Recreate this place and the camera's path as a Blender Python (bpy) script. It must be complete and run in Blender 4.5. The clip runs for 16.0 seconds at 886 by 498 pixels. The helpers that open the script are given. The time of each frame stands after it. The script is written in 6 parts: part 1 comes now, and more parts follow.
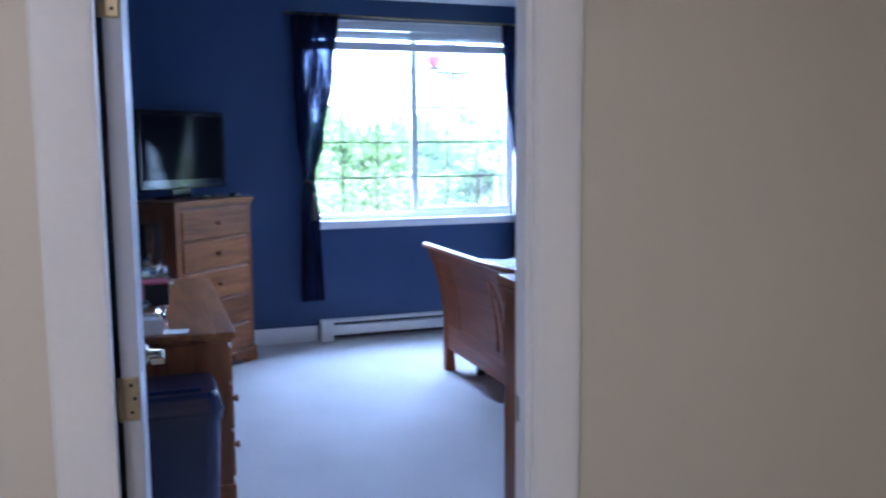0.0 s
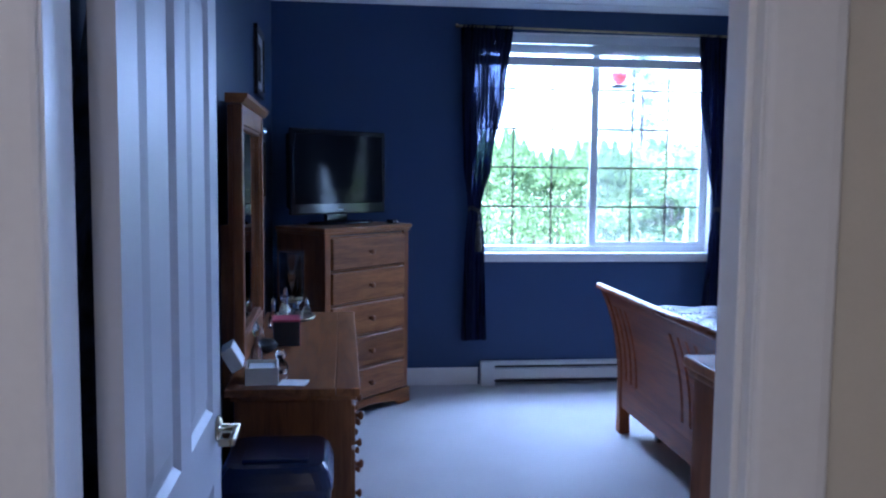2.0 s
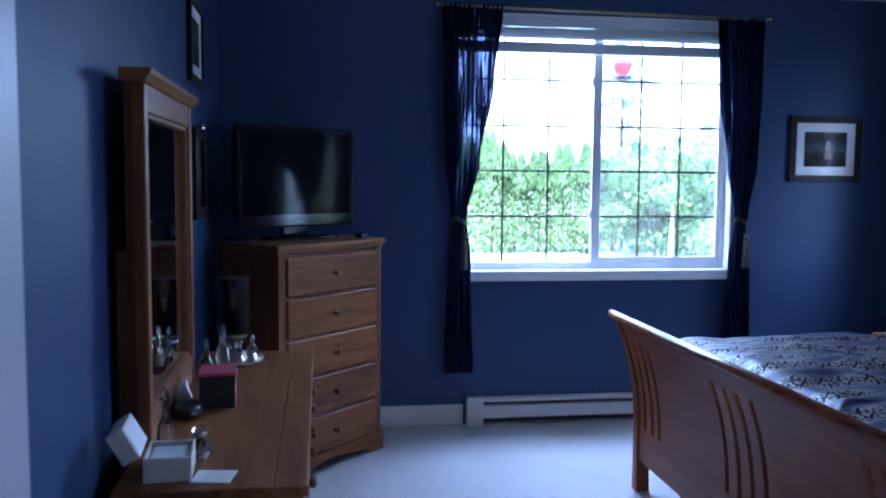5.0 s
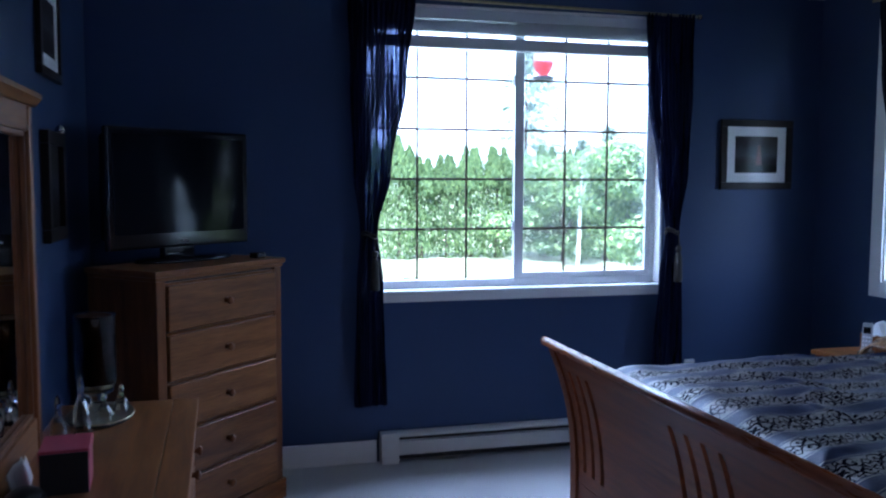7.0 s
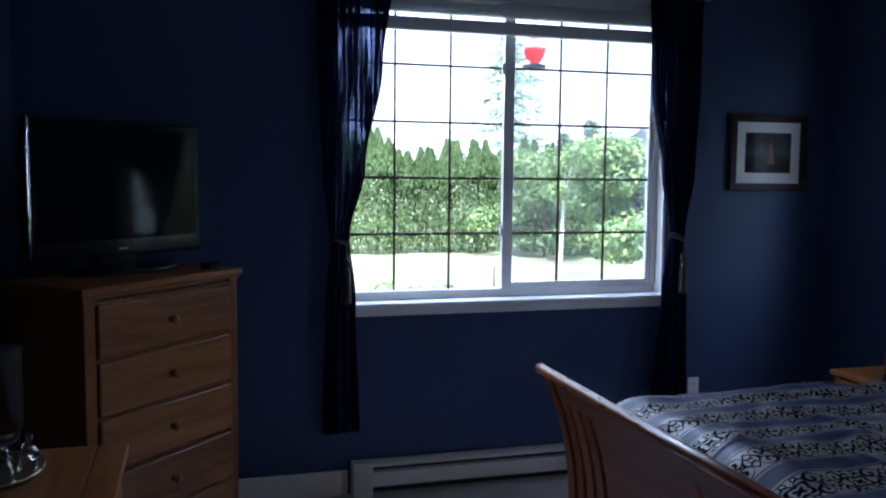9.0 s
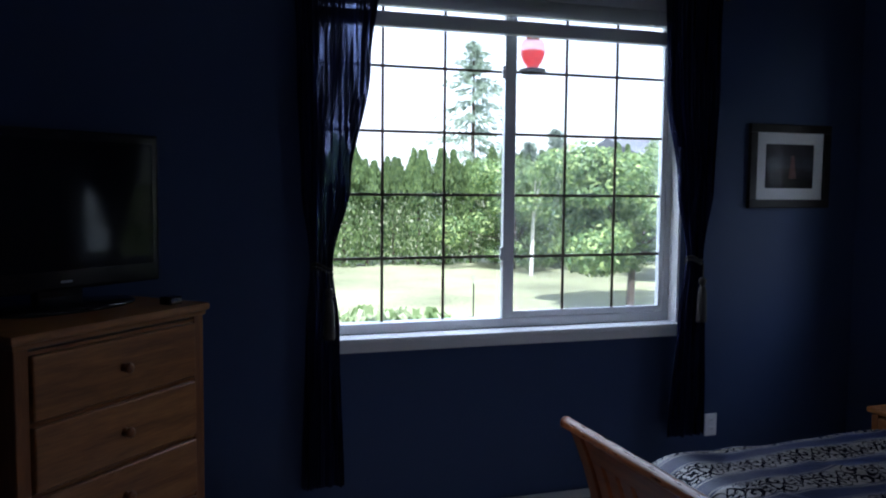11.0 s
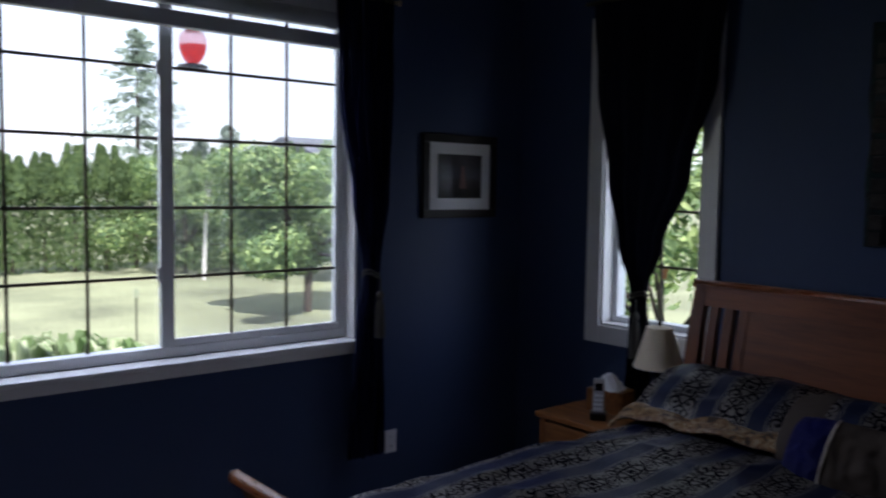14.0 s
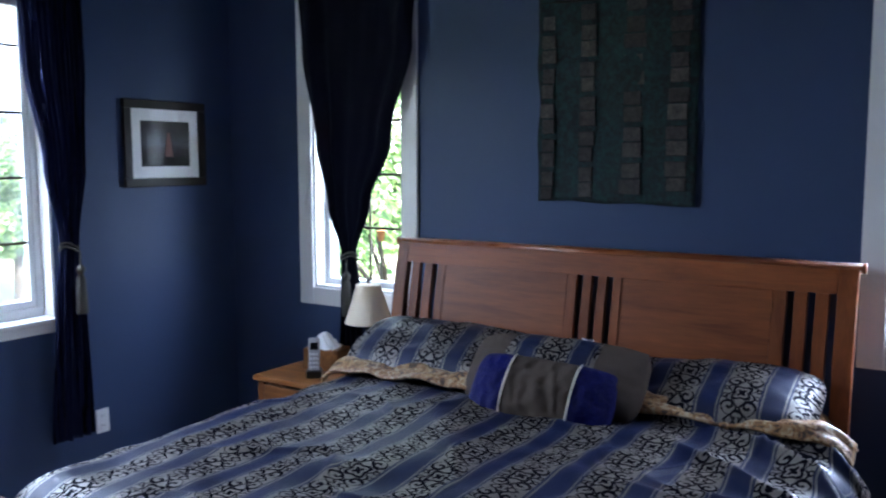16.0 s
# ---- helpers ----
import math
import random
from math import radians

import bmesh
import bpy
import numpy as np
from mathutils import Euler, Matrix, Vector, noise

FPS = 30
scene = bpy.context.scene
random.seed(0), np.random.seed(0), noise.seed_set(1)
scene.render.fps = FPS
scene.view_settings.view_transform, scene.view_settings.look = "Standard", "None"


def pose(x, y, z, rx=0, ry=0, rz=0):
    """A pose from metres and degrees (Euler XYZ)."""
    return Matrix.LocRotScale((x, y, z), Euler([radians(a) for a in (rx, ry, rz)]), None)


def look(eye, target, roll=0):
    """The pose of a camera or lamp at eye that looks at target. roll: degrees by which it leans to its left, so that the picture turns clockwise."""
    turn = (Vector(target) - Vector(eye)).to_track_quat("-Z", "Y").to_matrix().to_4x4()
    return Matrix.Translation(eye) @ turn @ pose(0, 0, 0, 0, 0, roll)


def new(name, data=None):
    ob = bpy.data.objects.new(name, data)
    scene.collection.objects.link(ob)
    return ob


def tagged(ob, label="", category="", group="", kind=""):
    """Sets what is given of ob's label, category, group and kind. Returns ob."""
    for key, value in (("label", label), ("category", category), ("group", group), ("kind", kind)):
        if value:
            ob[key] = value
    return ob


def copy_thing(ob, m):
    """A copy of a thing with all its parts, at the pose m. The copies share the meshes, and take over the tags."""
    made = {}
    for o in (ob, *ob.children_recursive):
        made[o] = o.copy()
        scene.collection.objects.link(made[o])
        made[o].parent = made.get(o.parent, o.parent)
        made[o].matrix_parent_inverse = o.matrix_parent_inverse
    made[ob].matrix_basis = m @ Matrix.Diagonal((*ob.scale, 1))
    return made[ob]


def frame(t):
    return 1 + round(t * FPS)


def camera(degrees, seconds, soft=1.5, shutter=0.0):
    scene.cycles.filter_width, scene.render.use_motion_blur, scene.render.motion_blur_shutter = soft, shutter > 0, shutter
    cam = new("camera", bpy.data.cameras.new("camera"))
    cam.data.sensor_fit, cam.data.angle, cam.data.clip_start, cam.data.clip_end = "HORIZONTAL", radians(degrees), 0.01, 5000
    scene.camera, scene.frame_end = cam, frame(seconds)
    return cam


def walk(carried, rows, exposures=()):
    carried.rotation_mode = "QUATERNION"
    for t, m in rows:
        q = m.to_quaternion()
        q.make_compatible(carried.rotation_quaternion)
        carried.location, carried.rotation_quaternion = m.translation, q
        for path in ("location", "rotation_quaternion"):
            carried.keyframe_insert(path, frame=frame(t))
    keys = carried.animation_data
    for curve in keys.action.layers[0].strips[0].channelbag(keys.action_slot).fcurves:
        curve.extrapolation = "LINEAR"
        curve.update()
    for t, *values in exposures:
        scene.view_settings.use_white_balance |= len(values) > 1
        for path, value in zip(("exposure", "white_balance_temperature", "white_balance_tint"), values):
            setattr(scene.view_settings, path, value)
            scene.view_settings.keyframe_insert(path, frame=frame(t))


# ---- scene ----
cam = camera(55.0, 16.0, soft=2.1, shutter=0.5)

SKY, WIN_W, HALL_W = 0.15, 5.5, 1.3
EXPOSURES = [(0.0, 4.47, 4600, 19), (0.6, 4.2, 4600, 19), (1.0, 4.0, 4550, 20), (2.0, 3.92, 4500, 21), (4.0, 3.87, 4500, 22), (6.5, 3.2, 4800, 18), (8.0, 2.65, 5100, 18), (9.0, 2.35, 5400, 18), (10.0, 2.1, 5600, 18),
             (12.5, 1.6, 5800, 21), (13.5, 1.42, 6000, 23), (14.0, 1.3, 6100, 24), (14.5, 1.25, 6100, 25), (15.0, 1.5, 6000, 22), (15.5, 2.4, 5900, 18), (16.0, 3.75, 5700, 16)]
PATH = [
    (0, (-1.483, -6.629, 1.504), (-0.835, -4.752, 1.273), -0.5),
    (0.5, (-1.412, -6.481, 1.509), (-0.966, -4.543, 1.296), 0.1),
    (1, (-1.343, -6.306, 1.52), (-0.973, -4.349, 1.337), 0.5),
    (1.5, (-1.288, -6.148, 1.505), (-0.969, -4.185, 1.285), -0.2),
    (2, (-1.223, -5.999, 1.507), (-0.99, -4.02, 1.334), 0.6),
    (2.5, (-1.17, -5.871, 1.505), (-1.025, -3.887, 1.307), 0.6),
    (3, (-1.166, -5.713, 1.511), (-1.016, -3.725, 1.347), 0.8),
    (3.5, (-1.18, -5.547, 1.519), (-0.997, -3.562, 1.365), 0.3),
    (4, (-1.195, -5.391, 1.521), (-0.953, -3.418, 1.298), 0.4),
    (4.2, (-1.185, -5.35, 1.513), (-0.937, -3.374, 1.325), 0.1),
    (6.3, (-1.099, -4.713, 1.525), (-0.712, -2.757, 1.371), 1.0),
    (6.5, (-1.099, -4.678, 1.54), (-0.687, -2.728, 1.38), 0.3),
    (7, (-1.074, -4.574, 1.551), (-0.569, -2.645, 1.395), 0.2),
    (7.5, (-1.032, -4.444, 1.581), (-0.494, -2.522, 1.452), 1.5),
    (8, (-0.975, -4.281, 1.574), (-0.372, -2.377, 1.472), 1.0),
    (8.5, (-0.947, -4.195, 1.577), (-0.394, -2.28, 1.421), 1.0),
    (9, (-0.947, -4.077, 1.587), (-0.396, -2.162, 1.413), 0.6),
    (9.5, (-0.971, -3.885, 1.6), (-0.337, -1.991, 1.484), 0.3),
    (10, (-0.996, -3.735, 1.586), (-0.333, -1.852, 1.465), 0.2),
    (10.2, (-0.995, -3.711, 1.604), (-0.36, -1.821, 1.452), 0.6),
    (12.5, (-0.825, -3.24, 1.635), (-0.159, -1.36, 1.485), 0.2),
    (13, (-0.813, -3.227, 1.665), (0.067, -1.438, 1.506), 0.5),
    (13.5, (-0.781, -3.243, 1.67), (0.329, -1.586, 1.523), 0.5),
    (14, (-0.774, -3.283, 1.677), (0.512, -1.759, 1.529), 0.9),
    (14.5, (-0.76, -3.317, 1.65), (0.668, -1.924, 1.495), 0.3),
    (15, (-0.742, -3.361, 1.655), (0.787, -2.085, 1.466), 0.5),
    (15.5, (-0.789, -3.413, 1.617), (0.833, -2.257, 1.437), 0.2),
    (16, (-0.745, -3.46, 1.644), (0.93, -2.387, 1.436), -0.1),
]
walk(cam, [(t, look(eye, target, roll)) for t, eye, target, roll in PATH], EXPOSURES)

# ---- light ----
SUN_ELEV, SUN_AZ = 60.0, 205.0   # azimuth measured from +y towards +x
world = bpy.data.worlds.new("sky")
scene.world = world
world.use_nodes = True
wn = world.node_tree.nodes
sky = wn.new("ShaderNodeTexSky")
sky.sky_type = "NISHITA"
sky.sun_disc = False
sky.sun_elevation = radians(SUN_ELEV)
sky.sun_rotation = radians(SUN_AZ)
sky.air_density, sky.dust_density, sky.ozone_density = 1.0, 2.0, 1.0
wn["Background"].inputs["Strength"].default_value = SKY
haze = wn.new("ShaderNodeMix")   # thin high cloud over the blue
haze.data_type = "RGBA"
haze.inputs["Factor"].default_value = 0.6
haze.inputs["B"].default_value = (4.9, 5.15, 5.4, 1)
world.node_tree.links.new(sky.outputs[0], haze.inputs["A"])
world.node_tree.links.new(haze.outputs["Result"], wn["Background"].inputs["Color"])
sun_dir = Vector((math.sin(radians(SUN_AZ)) * math.cos(radians(SUN_ELEV)), math.cos(radians(SUN_AZ)) * math.cos(radians(SUN_ELEV)), math.sin(radians(SUN_ELEV))))
sun = new("sun", bpy.data.lights.new("sun", "SUN"))
sun.data.energy, sun.data.angle, sun.data.color = 5.0, radians(0.55), (1.0, 0.95, 0.88)
sun.matrix_basis = look(sun_dir * 30, (0, 0, 0))


def sky_window(name, where, target, w, h, energy, spread=150):
    """Skylight that comes in through one window's opening."""
    lamp = new(name, bpy.data.lights.new(name, "AREA"))
    lamp.data.shape, lamp.data.size, lamp.data.size_y = "RECTANGLE", w, h
    lamp.data.energy, lamp.data.color, lamp.data.spread = energy, (0.72, 0.82, 1.0), radians(spread)
    lamp.matrix_basis = look(where, target)
    return lamp


# the sky stands high behind each opening, so that its light falls steeply in over the sill
sky_window("window_skylight", (0.56, 0.50, 2.20), (0.56, -1.07, 0.25), 1.8, 0.6, WIN_W * 1.05, 130)
sky_window("side_window_skylight", (2.95, -1.05, 1.45), (1.9, -0.2, 0.8), 0.5, 0.9, WIN_W * 0.22)
sky_window("side_window_skylight", (2.86, -3.46, 1.75), (0.0, -3.5, 0.75), 0.56, 1.2, WIN_W * 2.1)
# added fill lamp, out of view, that brightens the hall walls
hall_fill = new("hall_fill_lamp", bpy.data.lights.new("hall_fill_lamp", "AREA"))
hall_fill.data.shape, hall_fill.data.size, hall_fill.data.energy, hall_fill.data.color = "DISK", 0.28, HALL_W, (1.0, 0.82, 0.64)
hall_fill.matrix_basis = pose(-1.85, -6.8, 2.6)


# ---- materials ----
def nodes_of(name):
    m = bpy.data.materials.new(name)
    m.use_nodes = True
    return m, m.node_tree.nodes, m.node_tree.links, m.node_tree.nodes["Principled BSDF"]


def grain(nt, lk, bsdf, scale, amount, dist, stretch=(1, 1, 1), coords="Object", detail=6.0):
    """Fine relief from a noise of that scale."""
    tc = nt.new("ShaderNodeTexCoord")
    mp = nt.new("ShaderNodeMapping")
    mp.inputs["Scale"].default_value = stretch
    no = nt.new("ShaderNodeTexNoise")
    no.inputs["Scale"].default_value, no.inputs["Detail"].default_value = scale, detail
    bp = nt.new("ShaderNodeBump")
    bp.inputs["Strength"].default_value, bp.inputs["Distance"].default_value = amount, dist
    lk.new(tc.outputs[coords], mp.inputs[0])
    lk.new(mp.outputs[0], no.inputs["Vector"])
    lk.new(no.outputs["Fac"], bp.inputs["Height"])
    lk.new(bp.outputs[0], bsdf.inputs["Normal"])
    return mp, no


def ramp(nt, stops):
    r = nt.new("ShaderNodeValToRGB")
    e = r.color_ramp.elements
    while len(e) < len(stops):
        e.new(0.5)
    for k, (p, c) in zip(e, stops):
        k.position, k.color = p, (*c, 1)
    return r


def shade(c, k):
    return tuple(min(1, v * k) for v in c)


def plain(name, col, rough=0.5, metal=0.0, scale=30, bump=0.15, dist=0.002, vary=0.1, blotch=2.0, random_tint=0.0, sheen=0.0):
    """Paint, plastic, metal or cloth: two scales of variation and fine relief."""
    m, nt, lk, b = nodes_of(name)
    mp, no = grain(nt, lk, b, scale, bump, dist)
    big = nt.new("ShaderNodeTexNoise")
    big.inputs["Scale"].default_value, big.inputs["Detail"].default_value = blotch, 3
    lk.new(mp.outputs[0], big.inputs["Vector"])
    add = nt.new("ShaderNodeMath")
    add.operation = "MULTIPLY_ADD"
    add.inputs[1].default_value = 0.5
    lk.new(no.outputs["Fac"], add.inputs[0])
    half = nt.new("ShaderNodeMath")
    half.operation = "MULTIPLY"
    half.inputs[1].default_value = 0.5
    lk.new(big.outputs["Fac"], half.inputs[0])
    lk.new(half.outputs[0], add.inputs[2])
    r = ramp(nt, [(0.3, shade(col, 1 - vary)), (0.7, shade(col, 1 + vary))])
    lk.new(add.outputs[0], r.inputs[0])
    out = r.outputs[0]
    if random_tint:
        oi = nt.new("ShaderNodeObjectInfo")
        hsv = nt.new("ShaderNodeHueSaturation")
        mr = nt.new("ShaderNodeMapRange")
        mr.inputs["To Min"].default_value, mr.inputs["To Max"].default_value = 1 - random_tint, 1 + random_tint
        lk.new(oi.outputs["Random"], mr.inputs["Value"])
        lk.new(mr.outputs[0], hsv.inputs["Value"])
        lk.new(out, hsv.inputs["Color"])
        out = hsv.outputs[0]
    lk.new(out, b.inputs["Base Color"])
    rr = nt.new("ShaderNodeMapRange")
    rr.inputs["To Min"].default_value, rr.inputs["To Max"].default_value = max(0, rough - 0.08), min(1, rough + 0.08)
    lk.new(big.outputs["Fac"], rr.inputs["Value"])
    lk.new(rr.outputs[0], b.inputs["Roughness"])
    b.inputs["Metallic"].default_value = metal
    if sheen:
        b.inputs["Sheen Weight"].default_value = sheen
    return m


def wood(name, dark, light, stretch, rough=0.35, knots=True):
    """Stained pine: long grain, growth rings and the odd knot."""
    m, nt, lk, b = nodes_of(name)
    tc = nt.new("ShaderNodeTexCoord")
    mp = nt.new("ShaderNodeMapping")
    mp.inputs["Scale"].default_value = stretch
    lk.new(tc.outputs["Object"], mp.inputs[0])
    no = nt.new("ShaderNodeTexNoise")
    no.inputs["Scale"].default_value, no.inputs["Detail"].default_value, no.inputs["Distortion"].default_value = 2.2, 5, 0.8
    lk.new(mp.outputs[0], no.inputs["Vector"])
    fine = nt.new("ShaderNodeTexNoise")
    fine.inputs["Scale"].default_value, fine.inputs["Detail"].default_value = 14, 6
    lk.new(mp.outputs[0], fine.inputs["Vector"])
    ma = nt.new("ShaderNodeMath")
    ma.operation = "MULTIPLY_ADD"
    ma.inputs[1].default_value = 0.35
    lk.new(fine.outputs["Fac"], ma.inputs[0])
    sc = nt.new("ShaderNodeMath")
    sc.operation = "MULTIPLY"
    sc.inputs[1].default_value = 0.65
    lk.new(no.outputs["Fac"], sc.inputs[0])
    lk.new(sc.outputs[0], ma.inputs[2])
    mid = tuple((a + c) / 2 for a, c in zip(dark, light))
    r = ramp(nt, [(0.33, dark), (0.5, mid), (0.68, light)])
    lk.new(ma.outputs[0], r.inputs[0])
    oi = nt.new("ShaderNodeObjectInfo")
    hsv = nt.new("ShaderNodeHueSaturation")
    mr = nt.new("ShaderNodeMapRange")
    mr.inputs["To Min"].default_value, mr.inputs["To Max"].default_value = 0.88, 1.1
    lk.new(oi.outputs["Random"], mr.inputs["Value"])
    lk.new(mr.outputs[0], hsv.inputs["Value"])
    lk.new(r.outputs[0], hsv.inputs["Color"])
    lk.new(hsv.outputs[0], b.inputs["Base Color"])
    rr = nt.new("ShaderNodeMapRange")
    rr.inputs["To Min"].default_value, rr.inputs["To Max"].default_value = rough - 0.06, rough + 0.12
    lk.new(fine.outputs["Fac"], rr.inputs["Value"])
    lk.new(rr.outputs[0], b.inputs["Roughness"])
    bp = nt.new("ShaderNodeBump")
    bp.inputs["Strength"].default_value, bp.inputs["Distance"].default_value = 0.15, 0.001
    lk.new(fine.outputs["Fac"], bp.inputs["Height"])
    lk.new(bp.outputs[0], b.inputs["Normal"])
    return m


def glass_sheet(name, tint=(0.95, 0.98, 0.97), gloss=0.5):
    """A thin pane: clear, with a reflection that grows towards grazing angles."""
    m, nt, lk, b = nodes_of(name)
    nt.remove(b)
    tr, gl, mx, lw = nt.new("ShaderNodeBsdfTransparent"), nt.new("ShaderNodeBsdfGlossy"), nt.new("ShaderNodeMixShader"), nt.new("ShaderNodeLayerWeight")
    tr.inputs[0].default_value = (*tint, 1)
    gl.inputs["Roughness"].default_value = 0.02
    gl.inputs["Color"].default_value = (1, 1, 1, 1)
    up, amount = nt.new("ShaderNodeMath"), nt.new("ShaderNodeMath")
    up.operation, amount.operation = "POWER", "MULTIPLY_ADD"
    up.inputs[1].default_value = 5.0
    amount.inputs[1].default_value, amount.inputs[2].default_value = 0.8 * gloss, 0.04 * gloss
    lk.new(lw.outputs["Facing"], up.inputs[0])
    lk.new(up.outputs[0], amount.inputs[0])
    lk.new(amount.outputs[0], mx.inputs[0])
    lk.new(tr.outputs[0], mx.inputs[1])
    lk.new(gl.outputs[0], mx.inputs[2])
    lk.new(mx.outputs[0], nt["Material Output"].inputs[0])
    return m


def tinted(name, col):
    """Thin see-through coloured plastic that glows a little against the light."""
    m, nt, lk, b = nodes_of(name)
    nt.remove(b)
    tr, tl, mx = nt.new("ShaderNodeBsdfTransparent"), nt.new("ShaderNodeBsdfTranslucent"), nt.new("ShaderNodeMixShader")
    tr.inputs[0].default_value = tl.inputs[0].default_value = (*col, 1)
    mx.inputs[0].default_value = 0.3
    lk.new(tr.outputs[0], mx.inputs[1])
    lk.new(tl.outputs[0], mx.inputs[2])
    lk.new(mx.outputs[0], nt["Material Output"].inputs[0])
    return m


def veil(name, col, open_share, scale, rough=0.9):
    """Woven cloth with gaps between its threads: part of the light goes straight through."""
    m, nt, lk, b = nodes_of(name)
    grain(nt, lk, b, scale, 0.4, 0.002)
    b.inputs["Base Color"].default_value = (*col, 1)
    b.inputs["Roughness"].default_value = rough
    b.inputs["Sheen Weight"].default_value = 0.25
    tr, mx = nt.new("ShaderNodeBsdfTransparent"), nt.new("ShaderNodeMixShader")
    tl, mt = nt.new("ShaderNodeBsdfTranslucent"), nt.new("ShaderNodeMixShader")
    tl.inputs[0].default_value = (*col, 1)
    mt.inputs[0].default_value = 0.3
    no = nt.new("ShaderNodeTexNoise")
    tc = nt.new("ShaderNodeTexCoord")
    no.inputs["Scale"].default_value = scale * 0.12
    lk.new(tc.outputs["Object"], no.inputs["Vector"])
    mr = nt.new("ShaderNodeMapRange")
    mr.inputs["From Min"].default_value, mr.inputs["From Max"].default_value = 0.3, 0.7
    mr.inputs["To Min"].default_value, mr.inputs["To Max"].default_value = open_share * 0.5, open_share * 1.5
    lk.new(no.outputs["Fac"], mr.inputs["Value"])
    lk.new(b.outputs[0], mt.inputs[1])
    lk.new(tl.outputs[0], mt.inputs[2])
    lk.new(mr.outputs[0], mx.inputs[0])
    lk.new(mt.outputs[0], mx.inputs[1])
    lk.new(tr.outputs[0], mx.inputs[2])
    lk.new(mx.outputs[0], nt["Material Output"].inputs[0])
    return m


def slubbed(name, col, share):
    """Sheer woven cloth: thin slubby runs down the folds let slivers of light through."""
    m = veil(name, col, 0.02, 900)
    nt, lk = m.node_tree.nodes, m.node_tree.links
    top = next(n for n in nt if n.type == "OUTPUT_MATERIAL").inputs[0].links[0].from_node
    tc, mp, no, fi = nt.new("ShaderNodeTexCoord"), nt.new("ShaderNodeMapping"), nt.new("ShaderNodeTexNoise"), nt.new("ShaderNodeTexNoise")
    mp.inputs["Scale"].default_value = (1, 0.2, 0.045)
    no.inputs["Scale"].default_value, no.inputs["Detail"].default_value = 42, 3
    fi.inputs["Scale"].default_value, fi.inputs["Detail"].default_value = 260, 2
    lk.new(tc.outputs["Object"], mp.inputs[0])
    lk.new(mp.outputs[0], no.inputs["Vector"])
    lk.new(tc.outputs["Object"], fi.inputs["Vector"])
    add, mr = nt.new("ShaderNodeMath"), nt.new("ShaderNodeMapRange")
    add.operation = "MULTIPLY_ADD"
    add.inputs[1].default_value = 0.25
    lk.new(fi.outputs["Fac"], add.inputs[0])
    lk.new(no.outputs["Fac"], add.inputs[2])
    mr.inputs["From Min"].default_value, mr.inputs["From Max"].default_value = 0.64, 0.84
    mr.inputs["To Min"].default_value, mr.inputs["To Max"].default_value = 0.0, share
    lk.new(add.outputs[0], mr.inputs["Value"])
    tr, mx = nt.new("ShaderNodeBsdfTransparent"), nt.new("ShaderNodeMixShader")
    tr.inputs[0].default_value = (0.62, 0.68, 0.92, 1)
    lk.new(mr.outputs[0], mx.inputs[0])
    lk.new(top.outputs[0], mx.inputs[1])
    lk.new(tr.outputs[0], mx.inputs[2])
    lk.new(mx.outputs[0], nt["Material Output"].inputs[0])
    return m


def leafy(name, dark, light, rough=0.55, tint=0.0):
    """Leaves: tint varies from leaf to leaf, and from plant to plant, and some light passes through."""
    m, nt, lk, b = nodes_of(name)
    ge = nt.new("ShaderNodeNewGeometry")
    mid = tuple((a * 2 + c) / 3 for a, c in zip(dark, light))
    r = ramp(nt, [(0.0, dark), (0.65, mid), (1.0, light)])
    lk.new(ge.outputs["Random Per Island"], r.inputs[0])
    oi, hsv, mr = nt.new("ShaderNodeObjectInfo"), nt.new("ShaderNodeHueSaturation"), nt.new("ShaderNodeMapRange")
    mr.inputs["To Min"].default_value, mr.inputs["To Max"].default_value = 1 - tint, 1 + tint
    lk.new(oi.outputs["Random"], mr.inputs["Value"])
    lk.new(mr.outputs[0], hsv.inputs["Value"])
    lk.new(r.outputs[0], hsv.inputs["Color"])
    lk.new(hsv.outputs[0], b.inputs["Base Color"])
    b.inputs["Roughness"].default_value = rough
    tl, mx = nt.new("ShaderNodeBsdfTranslucent"), nt.new("ShaderNodeMixShader")
    lk.new(hsv.outputs[0], tl.inputs[0])
    mx.inputs[0].default_value = 0.45
    lk.new(b.outputs[0], mx.inputs[1])
    lk.new(tl.outputs[0], mx.inputs[2])
    lk.new(mx.outputs[0], nt["Material Output"].inputs[0])
    return m


